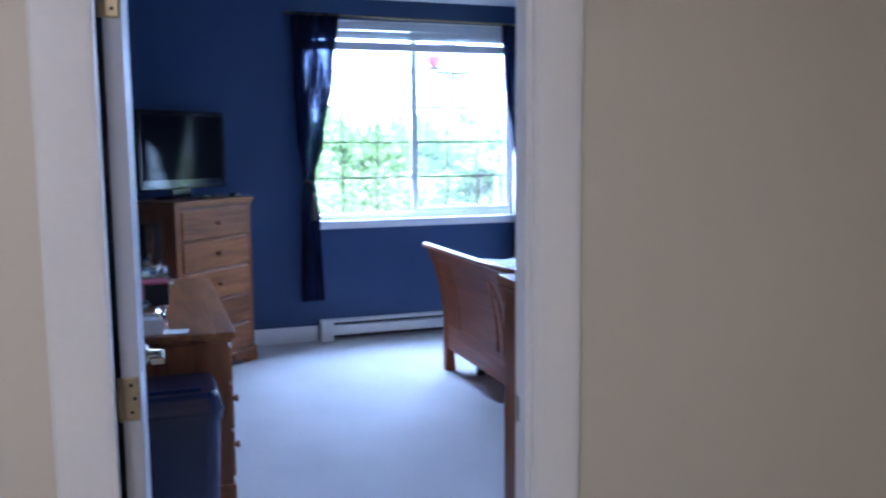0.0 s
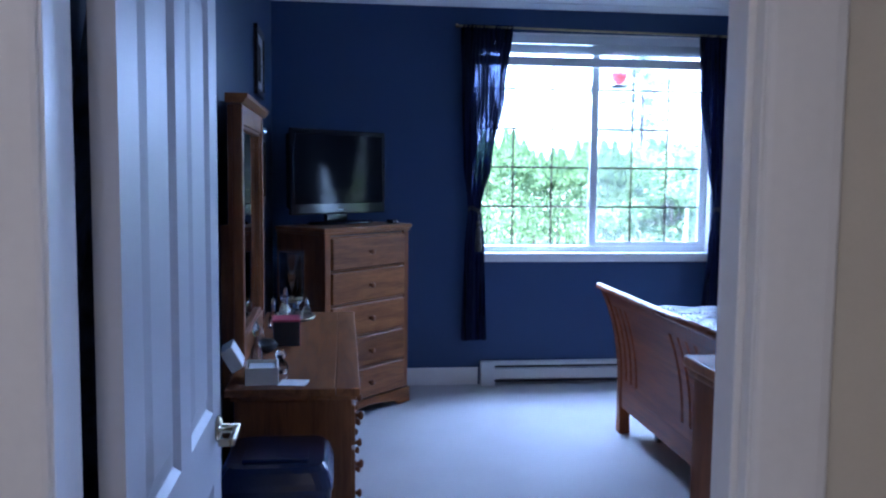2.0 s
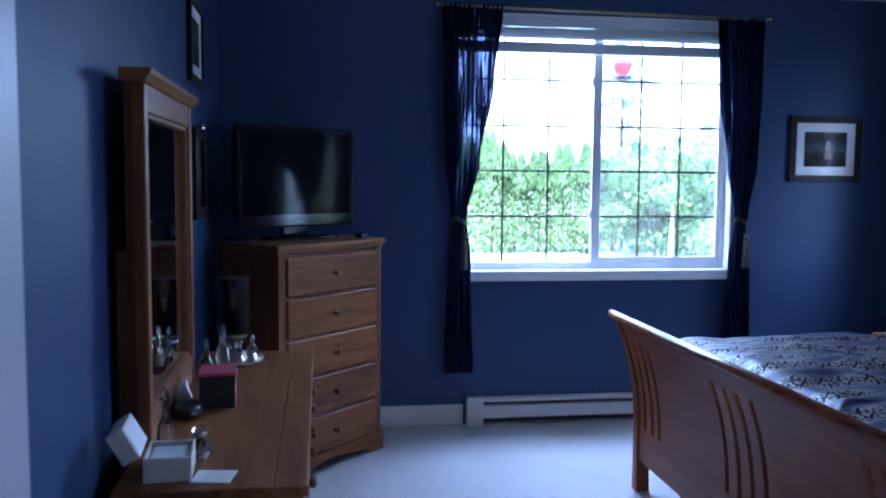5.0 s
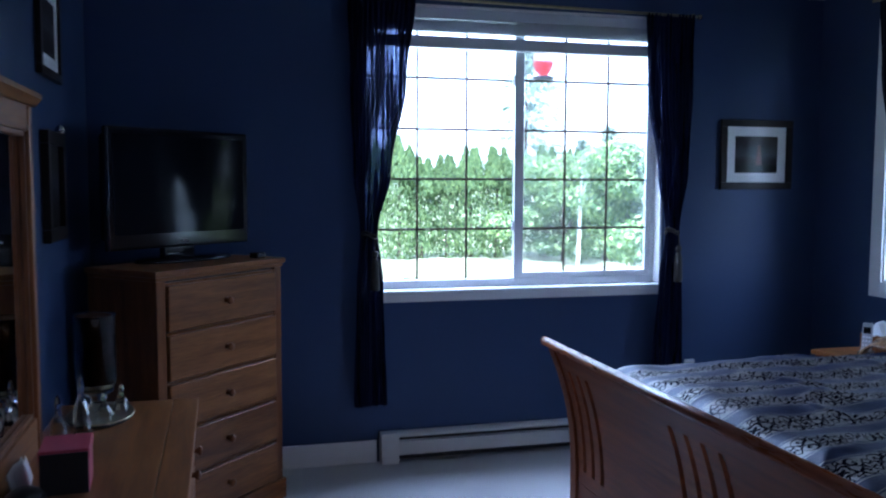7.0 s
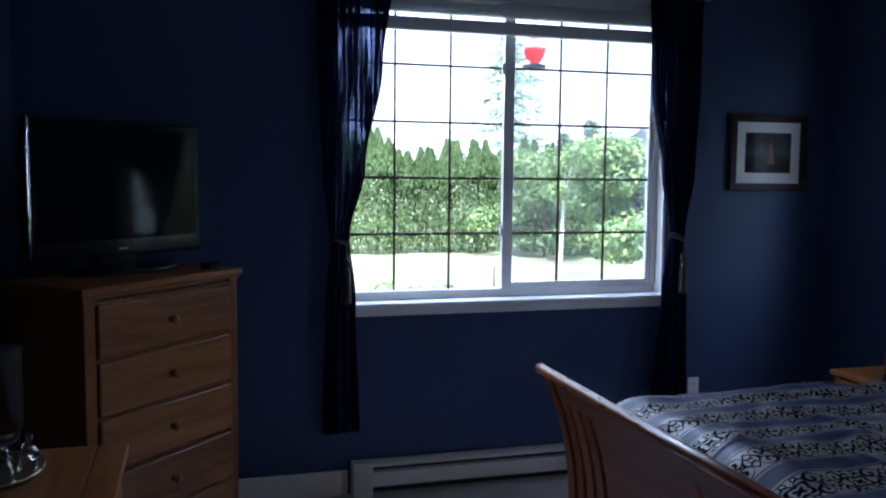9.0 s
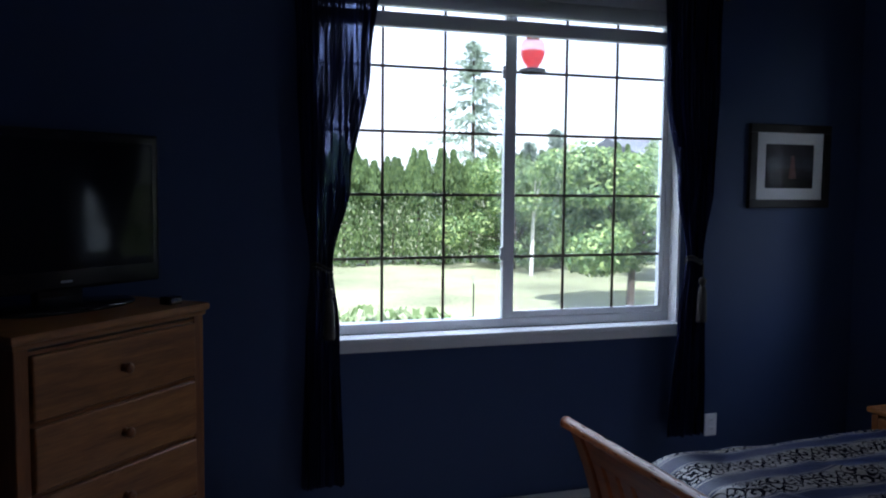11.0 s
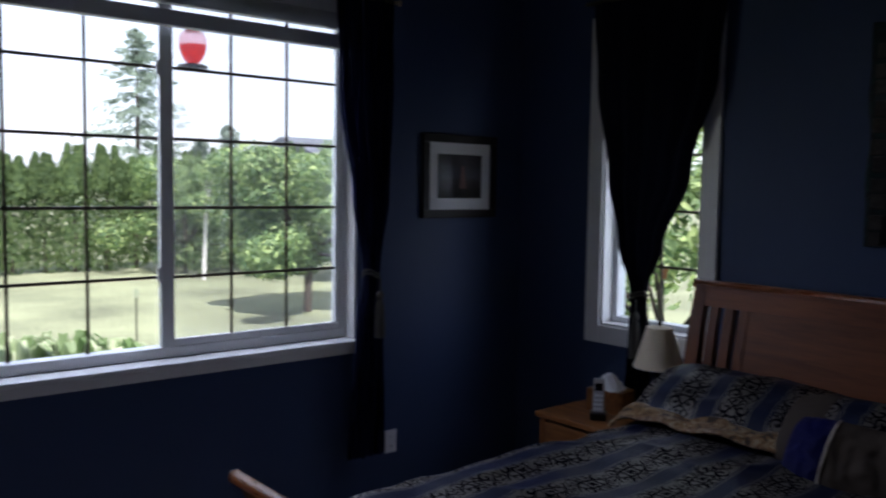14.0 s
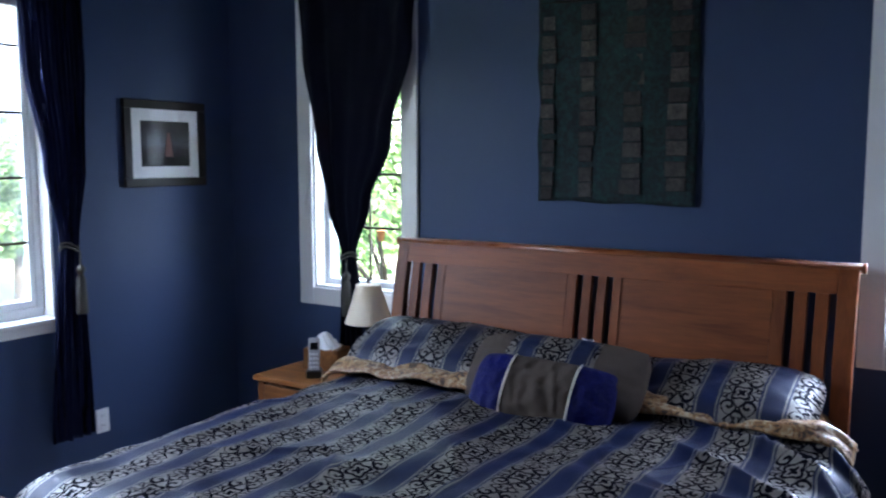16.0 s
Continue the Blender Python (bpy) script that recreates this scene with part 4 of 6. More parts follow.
for ya, yb, yt, seed in ((-1.265, -0.545, -0.865, 1.2), (-3.79, -3.13, -3.42, 3.3)):
    rows = [(2.56, ya, yb), (2.2, ya + 0.03, yb - 0.03), (1.75, ya + 0.15, yb - 0.11), (1.42, yt - 0.115, yt + 0.13), (1.19, yt - 0.035, yt + 0.04), (0.98, yt - 0.06, yt + 0.05), (0.35, yt - 0.085, yt + 0.075)]
    c = thing("curtain", pose(XR - 0.075, yt, 0.35), "black-navy curtain panel drawn in to a low tie-back", "curtain", "curtains at the narrow windows")
    cl = part("cloth", curtain_panel(east_place, rows, 5, 0.015, seed), M["thick_curtain"], c, "", True)
    thicken(cl, 0.003)
    tie_back(c, (XR - 0.08, yt, 1.185), 0.035, 0.045)
    tassel(c, (XR - 0.125, yt - 0.02, 1.165))
    r2 = thing("curtain_rod", pose(XR - 0.075, yt, 2.57), "thin brass curtain rod", "curtain rod")
    part("pole", rod((XR - 0.075, ya - 0.04, 2.565), (XR - 0.075, yb + 0.04, 2.565), 0.0085, 12), M["old_brass"], r2, "", True)
    for y in (ya - 0.02, yb + 0.02):
        part("bracket", rod((XR - 0.075, y, 2.565), (XR, y, 2.565), 0.006, 8), M["old_brass"], r2)


# ---- heater, outlet ----
def heater():
    x0, x1 = -0.24, 1.45
    h = thing("baseboard_heater", pose(0.6, -0.035, 0.012), "cream enamelled electric baseboard heater under the window", "heater")
    prof = [(0.0, 0.012), (0.0, 0.17), (-0.045, 0.17), (-0.066, 0.16), (-0.066, 0.148), (-0.03, 0.142), (-0.03, 0.128), (-0.07, 0.121), (-0.07, 0.055), (-0.062, 0.045), (-0.035, 0.045), (-0.035, 0.02), (-0.06, 0.012)]
    part("casing", prism(prof, "x", x0 + 0.1, x1 - 0.02, 0.0015), M["heater"], h)
    part("end_cap", box(x0, x0 + 0.1, -0.071, 0, 0.0, 0.172, 0.004), M["heater"], h)
    part("end_cap", box(x1 - 0.02, x1, -0.071, 0, 0.0, 0.172, 0.004), M["heater"], h)
    # dark blocks in the slots carry the shade of the recess as colour
    part("air_slot", box(x0 + 0.1, x1 - 0.02, -0.05, -0.028, 0.129, 0.141), M["dark"], h, "outlet slot with its shade put in as a dark fill")
    part("air_slot", box(x0 + 0.1, x1 - 0.02, -0.058, -0.033, 0.021, 0.044), M["dark"], h, "inlet slot with its shade put in as a dark fill")
    return h


heater()
o = thing("wall_outlet", pose(1.677, -0.004, 0.425), "white duplex outlet with a plate", "outlet")
part("plate", box(1.643, 1.711, -0.007, 0, 0.37, 0.483, 0.003), M["vinyl"], o)
for z in (0.404, 0.449):
    so = part("socket", box(1.661, 1.693, -0.009, -0.0065, z - 0.014, z + 0.014, 0.0008), M["vinyl"], o)
    for dx in (-0.006, 0.006):
        # dark bars drawn for the shade inside the socket's holes
        part("slot", box(1.677 + dx - 0.001, 1.677 + dx + 0.001, -0.0094, -0.0085, z - 0.004, z + 0.006), M["dark"], so)


# ---- pictures ----
def framed(name, label, place, w, h, border, matw, art, depth=0.022):
    """A framed picture; place is the pose of its centre, its face towards local -y."""
    f = thing(name, place, label, "picture")
    for b in ((-w / 2, w / 2, h / 2 - border, h / 2), (-w / 2, w / 2, -h / 2, -h / 2 + border), (-w / 2, -w / 2 + border, -h / 2 + border, h / 2 - border), (w / 2 - border, w / 2, -h / 2 + border, h / 2 - border)):
        part("frame_rail", box(b[0], b[1], -depth, 0, b[2], b[3], 0.004), M["frame_dark"], f, "", False, True)
    iw, ih = w / 2 - border, h / 2 - border
    if matw:
        for b in ((-iw, iw, ih - matw, ih), (-iw, iw, -ih, -ih + matw), (-iw, -iw + matw, -ih + matw, ih - matw), (iw - matw, iw, -ih + matw, ih - matw)):
            part("mat", box(b[0], b[1], -0.011, -0.009, b[2], b[3]), M["mat"], f, "white mat board", False, True)
    part("print", box(-iw + matw * 0.9, iw - matw * 0.9, -0.0085, -0.006, -ih + matw * 0.9, ih - matw * 0.9), art, f, "", False, True)
    gl = part("glazing", box(-iw, iw, -0.015, -0.0135, -ih, ih), M["picture_glass"], f, "", False, True)
    gl.visible_shadow = False
    return f


seaside = framed("framed_print", "dark framed print in a wide white mat", pose(2.091, -0.003, 1.7255), 0.494, 0.419, 0.042, 0.057, M["print"])
part("printed_tower", prism([(-0.004, -0.062), (0.044, -0.062), (0.031, 0.03), (0.028, 0.055), (0.012, 0.055), (0.009, 0.03)], "y", -0.0092, -0.0086), M["rose_print"], seaside, "dusty rose tower in the print", False, True)
framed("framed_print", "narrow black framed print hung high", pose(XL + 0.003, -1.0, 2.13, 0, 0, 90), 0.42, 0.38, 0.035, 0.05, M["print"])
fp = framed("framed_print", "dark carved wood framed print", pose(XL + 0.003, -1.0, 1.53, 0, 0, 90), 0.36, 0.42, 0.05, 0.0, M["print"], 0.03)
# added chrome bump that stands in for a reflection at the frame's top
part("crest", lathe([(0, 0), (0.016, 0.004), (0.02, 0.018), (0.012, 0.034), (0, 0.04)], 14, None, (0.12, -0.02, 0.205)), M["steel"], fp, "small chrome bump added for a glint on the frame", True, True)


# ---- wall hanging ----
def wall_hanging():
    y0, y1, z0, z1 = -2.515, -1.848, 1.465, 2.29
    w = thing("wall_hanging", pose(XR - 0.02, (y0 + y1) / 2, z0), "dark green batik wall hanging with grey bark columns", "wall hanging")
    cloth = sheet(30, 40, lambda u, v: (XR - 0.016 + 0.006 * math.sin(9 * u + 2 * v) + 0.006 * wave(u * 3, v * 4, 1), y0 + (y1 - y0) * u + 0.012 * wave(2, v * 5, u), z0 + (z1 - z0) * v + 0.012 * math.sin(u * 14) * (v - 0.3) + 0.01 * u))
    thicken(part("backing_cloth", cloth, M["tap_green"], w, "", True), 0.006)
    random.seed(7)
    for c, (yc, wd) in enumerate(((y1 - 0.042, 0.062), (y1 - 0.215, 0.066), (y1 - 0.405, 0.085), (y1 - 0.59, 0.082))):
        z = z0 + 0.012 + 0.015 * c
        lean = random.uniform(-0.02, 0.02)
        while z < z1 - 0.06:
            for gap in (0.005, 0.022):
                h = random.uniform(0.052, 0.062)
                if z + h > z1 - 0.008:
                    z = z1
                    break
                yy = yc + lean * (z - z0) + random.uniform(-0.004, 0.004)
                ww = wd * random.uniform(0.85, 1.1)
                part("bark_patch", box(XR - 0.0265, XR - 0.020, yy - ww / 2, yy + ww / 2, z, z + h, 0.003, None, 1), M["tap_bark"], w)
                z += h + gap
    part("hanging_rail", rod((XR - 0.018, y0, z1 - 0.004), (XR - 0.018, y1, z1 - 0.004), 0.008, 8), M["frame_dark"], w)
    return w


wall_hanging()


# ---- chest of drawers ----
def knob(parent, at, r=0.015):
    """A turned wooden knob that stands out along local -y."""
    k = part("knob", lathe([(0.0, 0), (r * 0.9, 0), (r * 0.55, 0.006), (r * 0.6, 0.012), (r * 1.15, 0.02), (r * 1.1, 0.027), (r * 0.6, 0.031), (0, 0.032)], 16), M["pine_z"], parent, "turned wooden knob", True, True)
    k.matrix_local = Matrix.Translation(at) @ Matrix.Rotation(radians(90), 4, "X")
    return k


def chest(name, m, w, d, h, drawers, label, knobs=1, foot=0.10):
    """Pine chest: front towards local -y, base centred on the origin."""
    c = thing(name, m, label, "chest of drawers")
    part("top", box(-w / 2 - 0.018, w / 2 + 0.018, -d / 2 - 0.02, d / 2, h - 0.026, h, 0.007), M["pine_x"], c, "", False, True)
    part("moulding", box(-w / 2 - 0.008, w / 2 + 0.008, -d / 2 - 0.01, d / 2, h - 0.044, h - 0.026, 0.006), M["pine_x"], c, "", False, True)
    for s in (-1, 1):
        part("side_panel", box(s * (w / 2 - 0.011) - 0.011, s * (w / 2 - 0.011) + 0.011, -d / 2, d / 2, foot - 0.02, h - 0.044, 0.002), M["pine_z"], c, "", False, True)
        part("front_stile", box(s * (w / 2 - 0.0245) - 0.0235, s * (w / 2 - 0.0245) + 0.0235, -d / 2 - 0.003, -d / 2 + 0.02, foot - 0.02, h - 0.044, 0.003), M["pine_z"], c, "", False, True)
    part("back_panel", box(-w / 2 + 0.022, w / 2 - 0.022, d / 2 - 0.012, d / 2 - 0.002, foot - 0.02, h - 0.044), M["pine_x"], c, "", False, True)
    # plinth with a scalloped apron
    n = 24
    pts = [(-w / 2 - 0.012, 0), (-w / 2 - 0.012, foot), (w / 2 + 0.012, foot), (w / 2 + 0.012, 0), (w / 2 - 0.10, 0)]
    for k in range(n + 1):
        u = 1 - k / n
        x = -w / 2 + 0.12 + (w - 0.24) * u
        pts.append((x, foot * 0.42 - 0.012 * math.cos(u * 2 * math.pi) if 0.02 < u < 0.98 else foot * 0.12))
    pts.append((-w / 2 + 0.10, 0))
    part("plinth", prism(pts, "y", -d / 2 - 0.014, -d / 2 + 0.006, 0.002), M["pine_x"], c, "", False, True)
    for s in (-1, 1):
        part("plinth", box(s * (w / 2 + 0.001) - 0.010, s * (w / 2 + 0.001) + 0.010, -d / 2 + 0.006, d / 2, 0, foot, 0.003), M["pine_x"], c, "", False, True)
    z1 = h - 0.052
    total = sum(drawers)
    avail = z1 - foot - 0.004
    z = z1
    for f in drawers:
        hh = avail * f / total
        part("drawer_rail", box(-w / 2 + 0.048, w / 2 - 0.048, -d / 2, -d / 2 + 0.018, z - 0.012, z - 0.001), M["pine_x"], c, "", False, True)
        a, b = -w / 2 + 0.052, w / 2 - 0.052
        bm = box(a, b, -d / 2 - 0.016, -d / 2 + 0.012, z - hh + 0.004, z - 0.013, 0.009, None, 3)
        dr = part("drawer", bm, M["pine_x"], c, "", False, True)
        xs = (0,) if knobs == 1 else (a + (b - a) * 0.22, a + (b - a) * 0.78)
        for x in xs:
            knob(dr, (x, -d / 2 - 0.016, z - hh / 2 - 0.004))
        z -= hh
    # near-black block behind the drawers puts shade into the gaps between them
    part("carcass", box(-w / 2 + 0.022, w / 2 - 0.022, -d / 2 + 0.019, d / 2 - 0.013, foot, h - 0.046), M["dark"], c, "", False, True)
    return c


ANG = 46.5
CH = Vector((-1.213, -0.555, 0))
chest("chest_of_drawers", Matrix.Translation(CH) @ Matrix.Rotation(radians(ANG), 4, "Z"), 0.775, 0.41, 1.188, [1.0, 1.0, 1.0, 1.0, 0.97], "tall honey-pine chest of five drawers standing across the corner")
chest("chest_of_drawers", pose(-0.045, -4.57, 0, 0, 0, 180), 0.875, 0.55, 1.13, [0.9, 1, 1, 1.1], "honey-pine chest of drawers beside the doorway", 2)


def long_dresser():
    x0, x1, y0, y1, h = -1.632, -1.163, -3.045, -1.36, 0.757
    d = thing("dresser", pose((x0 + x1) / 2, (y0 + y1) / 2, 0), "long honey-pine dresser with three rows of drawers", "dresser")
    # boards of the top
    for a, b in ((x0, x1 - 0.085), (x1 - 0.0845, x1 + 0.0015)):
        part("top_board", box(a, b - 0.0015, y0, y1, h - 0.028, h, 0.004), M["pine_h"], d)
    part("moulding", box(x0 + 0.02, x1 - 0.012, y0 + 0.012, y1 - 0.012, h - 0.045, h - 0.028, 0.005), M["pine_h"], d)
    for y in (y0 + 0.02, y1 - 0.044):
        part("side_panel", box(x0 + 0.03, x1 - 0.03, y, y + 0.024, 0.08, h - 0.045, 0.002), M["pine_z"], d)
    part("back_panel", box(x0 + 0.03, x0 + 0.042, y0 + 0.044, y1 - 0.044, 0.08, h - 0.045), M["pine_h"], d)
    # near-black core so the drawer gaps show their shade as colour
    part("carcass", box(x0 + 0.05, x1 - 0.052, y0 + 0.05, y1 - 0.05, 0.09, h - 0.046), M["dark"], d)
    for a, b, c, e in ((x1 - 0.042, x1 - 0.02, y0 + 0.008, y1 - 0.008), (x0 + 0.03, x1 - 0.042, y0 + 0.008, y0 + 0.03), (x0 + 0.03, x1 - 0.042, y1 - 0.03, y1 - 0.008)):
        part("plinth", box(a, b, c, e, 0, 0.095, 0.004), M["pine_h"], d)
    cols = 3
    wcol = (y1 - y0 - 0.06) / cols
    rows = ((0.685, 0.535), (0.52, 0.33), (0.315, 0.115))
    for k in range(cols + 1):
        part("front_stile", box(x1 - 0.05, x1 - 0.03, y0 + 0.03 + k * wcol - 0.012 * (k > 0), y0 + 0.03 + k * wcol + 0.012 * (k < cols), 0.095, h - 0.045, 0.002), M["pine_z"], d)
    for zt, zb in rows:
        for k in range(cols):
            a = y0 + 0.03 + k * wcol + 0.016
            b = a + wcol - 0.032
            dr = part("drawer", box(x1 - 0.05, x1 - 0.016, a, b, zb, zt, 0.009, None, 3), M["pine_h"], d)
            for f in (0.25, 0.75):
                kb = part("knob", lathe([(0.0, 0), (0.013, 0), (0.008, 0.006), (0.009, 0.012), (0.017, 0.02), (0.016, 0.027), (0.009, 0.031), (0, 0.032)], 16), M["pine_z"], dr, "turned wooden knob", True, True)
                kb.matrix_local = ROOTS[d] @ Matrix.Translation((x1 - 0.016, a + (b - a) * f, (zt + zb) / 2)) @ Matrix.Rotation(radians(90), 4, "Y")
    return d


long_dresser()


def dresser_mirror():
    x0, x1, y0, y1, z0, z1 = -1.700, -1.60, -2.70, -1.85, 0.758, 1.768
    m = thing("dresser_mirror", pose(-1.65, -2.31, z0), "pine-framed dresser mirror with a moulded crown", "mirror")
    xb = -1.640
    part("stile", box(xb, x1, y0, y0 + 0.046, z0, z1, 0.006), M["pine_z"], m)
    part("stile", box(xb, x1, y1 - 0.046, y1, z0, z1, 0.006), M["pine_z"], m)
    part("rail", box(xb, x1 - 0.004, y0 + 0.046, y1 - 0.046, z1 - 0.075, z1, 0.004), M["pine_h"], m)
    part("rail", box(xb, x1 - 0.004, y0 + 0.046, y1 - 0.046, z0, z0 + 0.10, 0.004), M["pine_h"], m)
    part("back_board", box(xb - 0.018, xb, y0 + 0.01, y1 - 0.01, z0, z1 - 0.005), M["pine_z"], m)
    for y in (y0 + 0.02, y1 - 0.1):
        part("support_post", box(-1.69, xb - 0.018, y, y + 0.08, z0 - 0.45, z0 + 0.55, 0.004), M["pine_z"], m)
    prof = [(xb - 0.02, z1), (x1 + 0.006, z1), (x1 + 0.014, z1 + 0.012), (x1 + 0.022, z1 + 0.022), (x1 + 0.025, z1 + 0.036), (xb - 0.02, z1 + 0.036)]
    part("crown", prism(prof, "y", y0 - 0.035, y1 + 0.035, 0.002), M["pine_h"], m)
    part("mirror_glass", box(xb + 0.004, xb + 0.012, y0 + 0.043, y1 - 0.043, z0 + 0.098, z1 - 0.073), M["mirror"], m, "clear bevelled mirror glass")
    for a, b, c, e in ((y0 + 0.046, y0 + 0.058, z0 + 0.1, z1 - 0.075), (y1 - 0.058, y1 - 0.046, z0 + 0.1, z1 - 0.075), (y0 + 0.058, y1 - 0.058, z0 + 0.1, z0 + 0.115), (y0 + 0.058, y1 - 0.058, z1 - 0.09, z1 - 0.075)):
        part("bead", box(xb + 0.012, x1 - 0.012, a, b, c, e, 0.004), M["pine_z"], m)
    return m


dresser_mirror()


def television():
    m = Matrix.Translation(Vector((-1.25, -0.445, 1.188))) @ Matrix.Rotation(radians(ANG - 4.5), 4, "Z")
    t = thing("television", m, "glossy black flat television on its stand", "television")
    w, z0, z1 = 0.805, 0.062, 0.60
    part("back_shell", box(-w / 2 + 0.03, w / 2 - 0.03, 0.012, 0.085, z0 + 0.04, z1 - 0.03, 0.02, None, 3), M["black_plastic"], t, "", False, True)
    part("bezel", box(-w / 2, w / 2, -0.018, 0.014, z0, z1, 0.012, None, 3), M["black_plastic"], t, "", False, True)
    part("screen", box(-w / 2 + 0.032, w / 2 - 0.032, -0.0195, -0.0175, z0 + 0.068, z1 - 0.034), M["screen"], t, "dark reflective screen", False, True)
    for s in (-1, 1):
        part("side_trim", box(s * (w / 2 - 0.004) - 0.006, s * (w / 2 - 0.004) + 0.006, -0.021, 0.0, z0 + 0.03, z1 - 0.03, 0.005, None, 3), M["clear"], t, "clear acrylic edge strip", False, True)
    part("neck", box(-0.09, 0.09, 0.015, 0.05, 0.018, 0.11, 0.008), M["black_plastic"], t, "", False, True)
    part("foot", lathe([(0, 0), (0.26, 0), (0.265, 0.006), (0.25, 0.016), (0.1, 0.022), (0, 0.023)], 40, None, (0, -0.02, 0.001), (1, 0.46)), M["black_plastic"], t, "oval gloss foot", True, True)
    part("badge", box(-0.022, 0.022, -0.0196, -0.0176, z0 + 0.026, z0 + 0.034), M["phone"], t, "small silver badge", False, True)
    return t


television()
sr = thing("remote_sensor", Matrix.Translation(CH) @ Matrix.Rotation(radians(ANG), 4, "Z") @ pose(0.3, -0.14, 1.188), "small silver-fronted black box on the chest", "electronics")
part("body", box(-0.03, 0.03, -0.025, 0.025, 0, 0.028, 0.005), M["black_plastic"], sr, "", False, True)
part("front", box(-0.026, 0.026, -0.0275, -0.0245, 0.005, 0.023, 0.002), M["steel"], sr, "silver front", False, True)


# ---- bin ----
def bin_():
    b = thing("waste_bin", pose(-1.43, -3.31, 0), "navy plastic waste bin with a swing lid", "bin")
    hx, hy, h = 0.172, 0.185, 0.55

    def ring(k, z, bm, r=0.05):
        out = []
        for cx, cy, a0 in ((1, 1, 0), (-1, 1, 90), (-1, -1, 180), (1, -1, 270)):
            for j in range(5):
                a = radians(a0 + j * 22.5)
                out.append(bm.verts.new((cx * (hx * k - r) + r * math.cos(a), cy * (hy * k - r) + r * math.sin(a), z)))
        return out

    def loft(levels):
        bm = bmesh.new()
        rs = [ring(k, z, bm) for k, z in levels]
        for a, c in zip(rs, rs[1:]):
            for i in range(20):
                bm.faces.new((a[i], a[(i + 1) % 20], c[(i + 1) % 20], c[i]))
        bm.faces.new(list(reversed(rs[0])))
        bm.faces.new(rs[-1])
        bmesh.ops.recalc_face_normals(bm, faces=bm.faces)
        return bm

    part("bucket", loft([(0.82, 0.0), (0.84, 0.01), (0.95, h - 0.03), (0.99, h - 0.028), (0.99, h)]), M["navy_plastic"], b, "", False, True)
    part("lid", loft([(1.02, h), (1.03, h + 0.012), (1.0, h + 0.03), (0.93, h + 0.06), (0.86, h + 0.075)]), M["navy_plastic"], b, "domed lid with a raised rim", False, True)
    part("flap", box(-0.1, 0.1, -0.105, 0.115, h + 0.074, h + 0.084, 0.004), M["navy_plastic"], b, "swing flap", False, True)
    return b


bin_()


# ---- things on the dresser ----
DT = 0.757


def glassware(name, at, prof, label, seg=24, extra=None):
    g = thing(name, pose(*at), label, "glassware")
    part("glass_body", lathe(prof, seg), M["crystal"], g, "", seg > 12, True)
    if extra:
        part("stopper", lathe(extra, 8), M["crystal"], g, "faceted glass stopper", False, True)
    return g


tray = thing("vanity_tray", pose(-1.475, -1.56, DT), "dark oval vanity tray under the glass bottles", "tray")
part("plate", lathe([(0, 0), (0.135, 0), (0.145, 0.004), (0.148, 0.012), (0.142, 0.012), (0.136, 0.006), (0, 0.006)], 40, None, (0, 0, 0), (0.72, 1.0)), M["iron"], tray, "", True, True)
part("rim", lathe([(0.145, 0.010), (0.150, 0.011), (0.150, 0.016), (0.144, 0.016)], 40, None, (0, 0, 0), (0.72, 1.0)), M["old_brass"], tray, "thin brass rim", True, True)
TT = DT + 0.0065
glassware("glass_vase", (-1.49, -1.515, TT), [(0, 0), (0.058, 0), (0.063, 0.012), (0.024, 0.03), (0.018, 0.05), (0.055, 0.075), (0.066, 0.12), (0.066, 0.33), (0.070, 0.338), (0.062, 0.336), (0.062, 0.09), (0, 0.08)], "tall clear glass hurricane vase")
random.seed(5)
for x, y, s, z in ((-1.56, -1.83, 1.2, DT), (-1.505, -1.755, 1.55, DT), (-1.455, -1.635, 0.8, TT), (-1.41, -1.575, 0.7, TT), (-1.525, -1.635, 1.25, TT), (-1.415, -1.50, 0.75, TT)):
    glassware("perfume_bottle", (x, y, z), [(0, 0), (0.024, 0), (0.027, 0.008), (0.022, 0.045 * s), (0.010, 0.066 * s), (0.008, 0.085 * s), (0, 0.086 * s)], "small clear perfume bottle with a faceted stopper", 10, [(0, 0.086 * s), (0.008, 0.088 * s), (0.011, 0.098 * s), (0.006, 0.118 * s), (0, 0.124 * s)])

rb = thing("gift_box", pose(-1.472, -2.225, DT, 0, 0, 4), "red box with a black front panel on the dresser", "box")
part("box_body", box(-0.058, 0.058, -0.07, 0.072, 0, 0.088, 0.002), M["red_card"], rb, "", False, True)
part("lid", box(-0.060, 0.060, -0.072, 0.074, 0.089, 0.116, 0.003), M["red_card"], rb, "red lid", False, True)
part("front_panel", box(-0.057, 0.057, -0.0765, -0.0705, 0.002, 0.108, 0.001), M["black_card"], rb, "black front", False, True)
dsh = thing("trinket_dish", pose(-1.545, -2.385, DT), "oval dark bronze trinket dish with a domed lid", "dish")
part("dish", lathe([(0, 0), (0.03, 0), (0.035, 0.006), (0.05, 0.012), (0.062, 0.028), (0.058, 0.028), (0, 0.016)], 28, None, (0, 0, 0), (0.8, 1.2)), M["iron"], dsh, "", True, True)
part("lid", lathe([(0.058, 0.028), (0.05, 0.04), (0.03, 0.05), (0, 0.054)], 28, None, (0, 0, 0), (0.8, 1.25)), M["iron"], dsh, "", True, True)
cards = thing("card_stack", pose(-1.578, -2.22, DT, 0, 0, 3), "stack of pale leaflets leaning on the mirror", "paper")
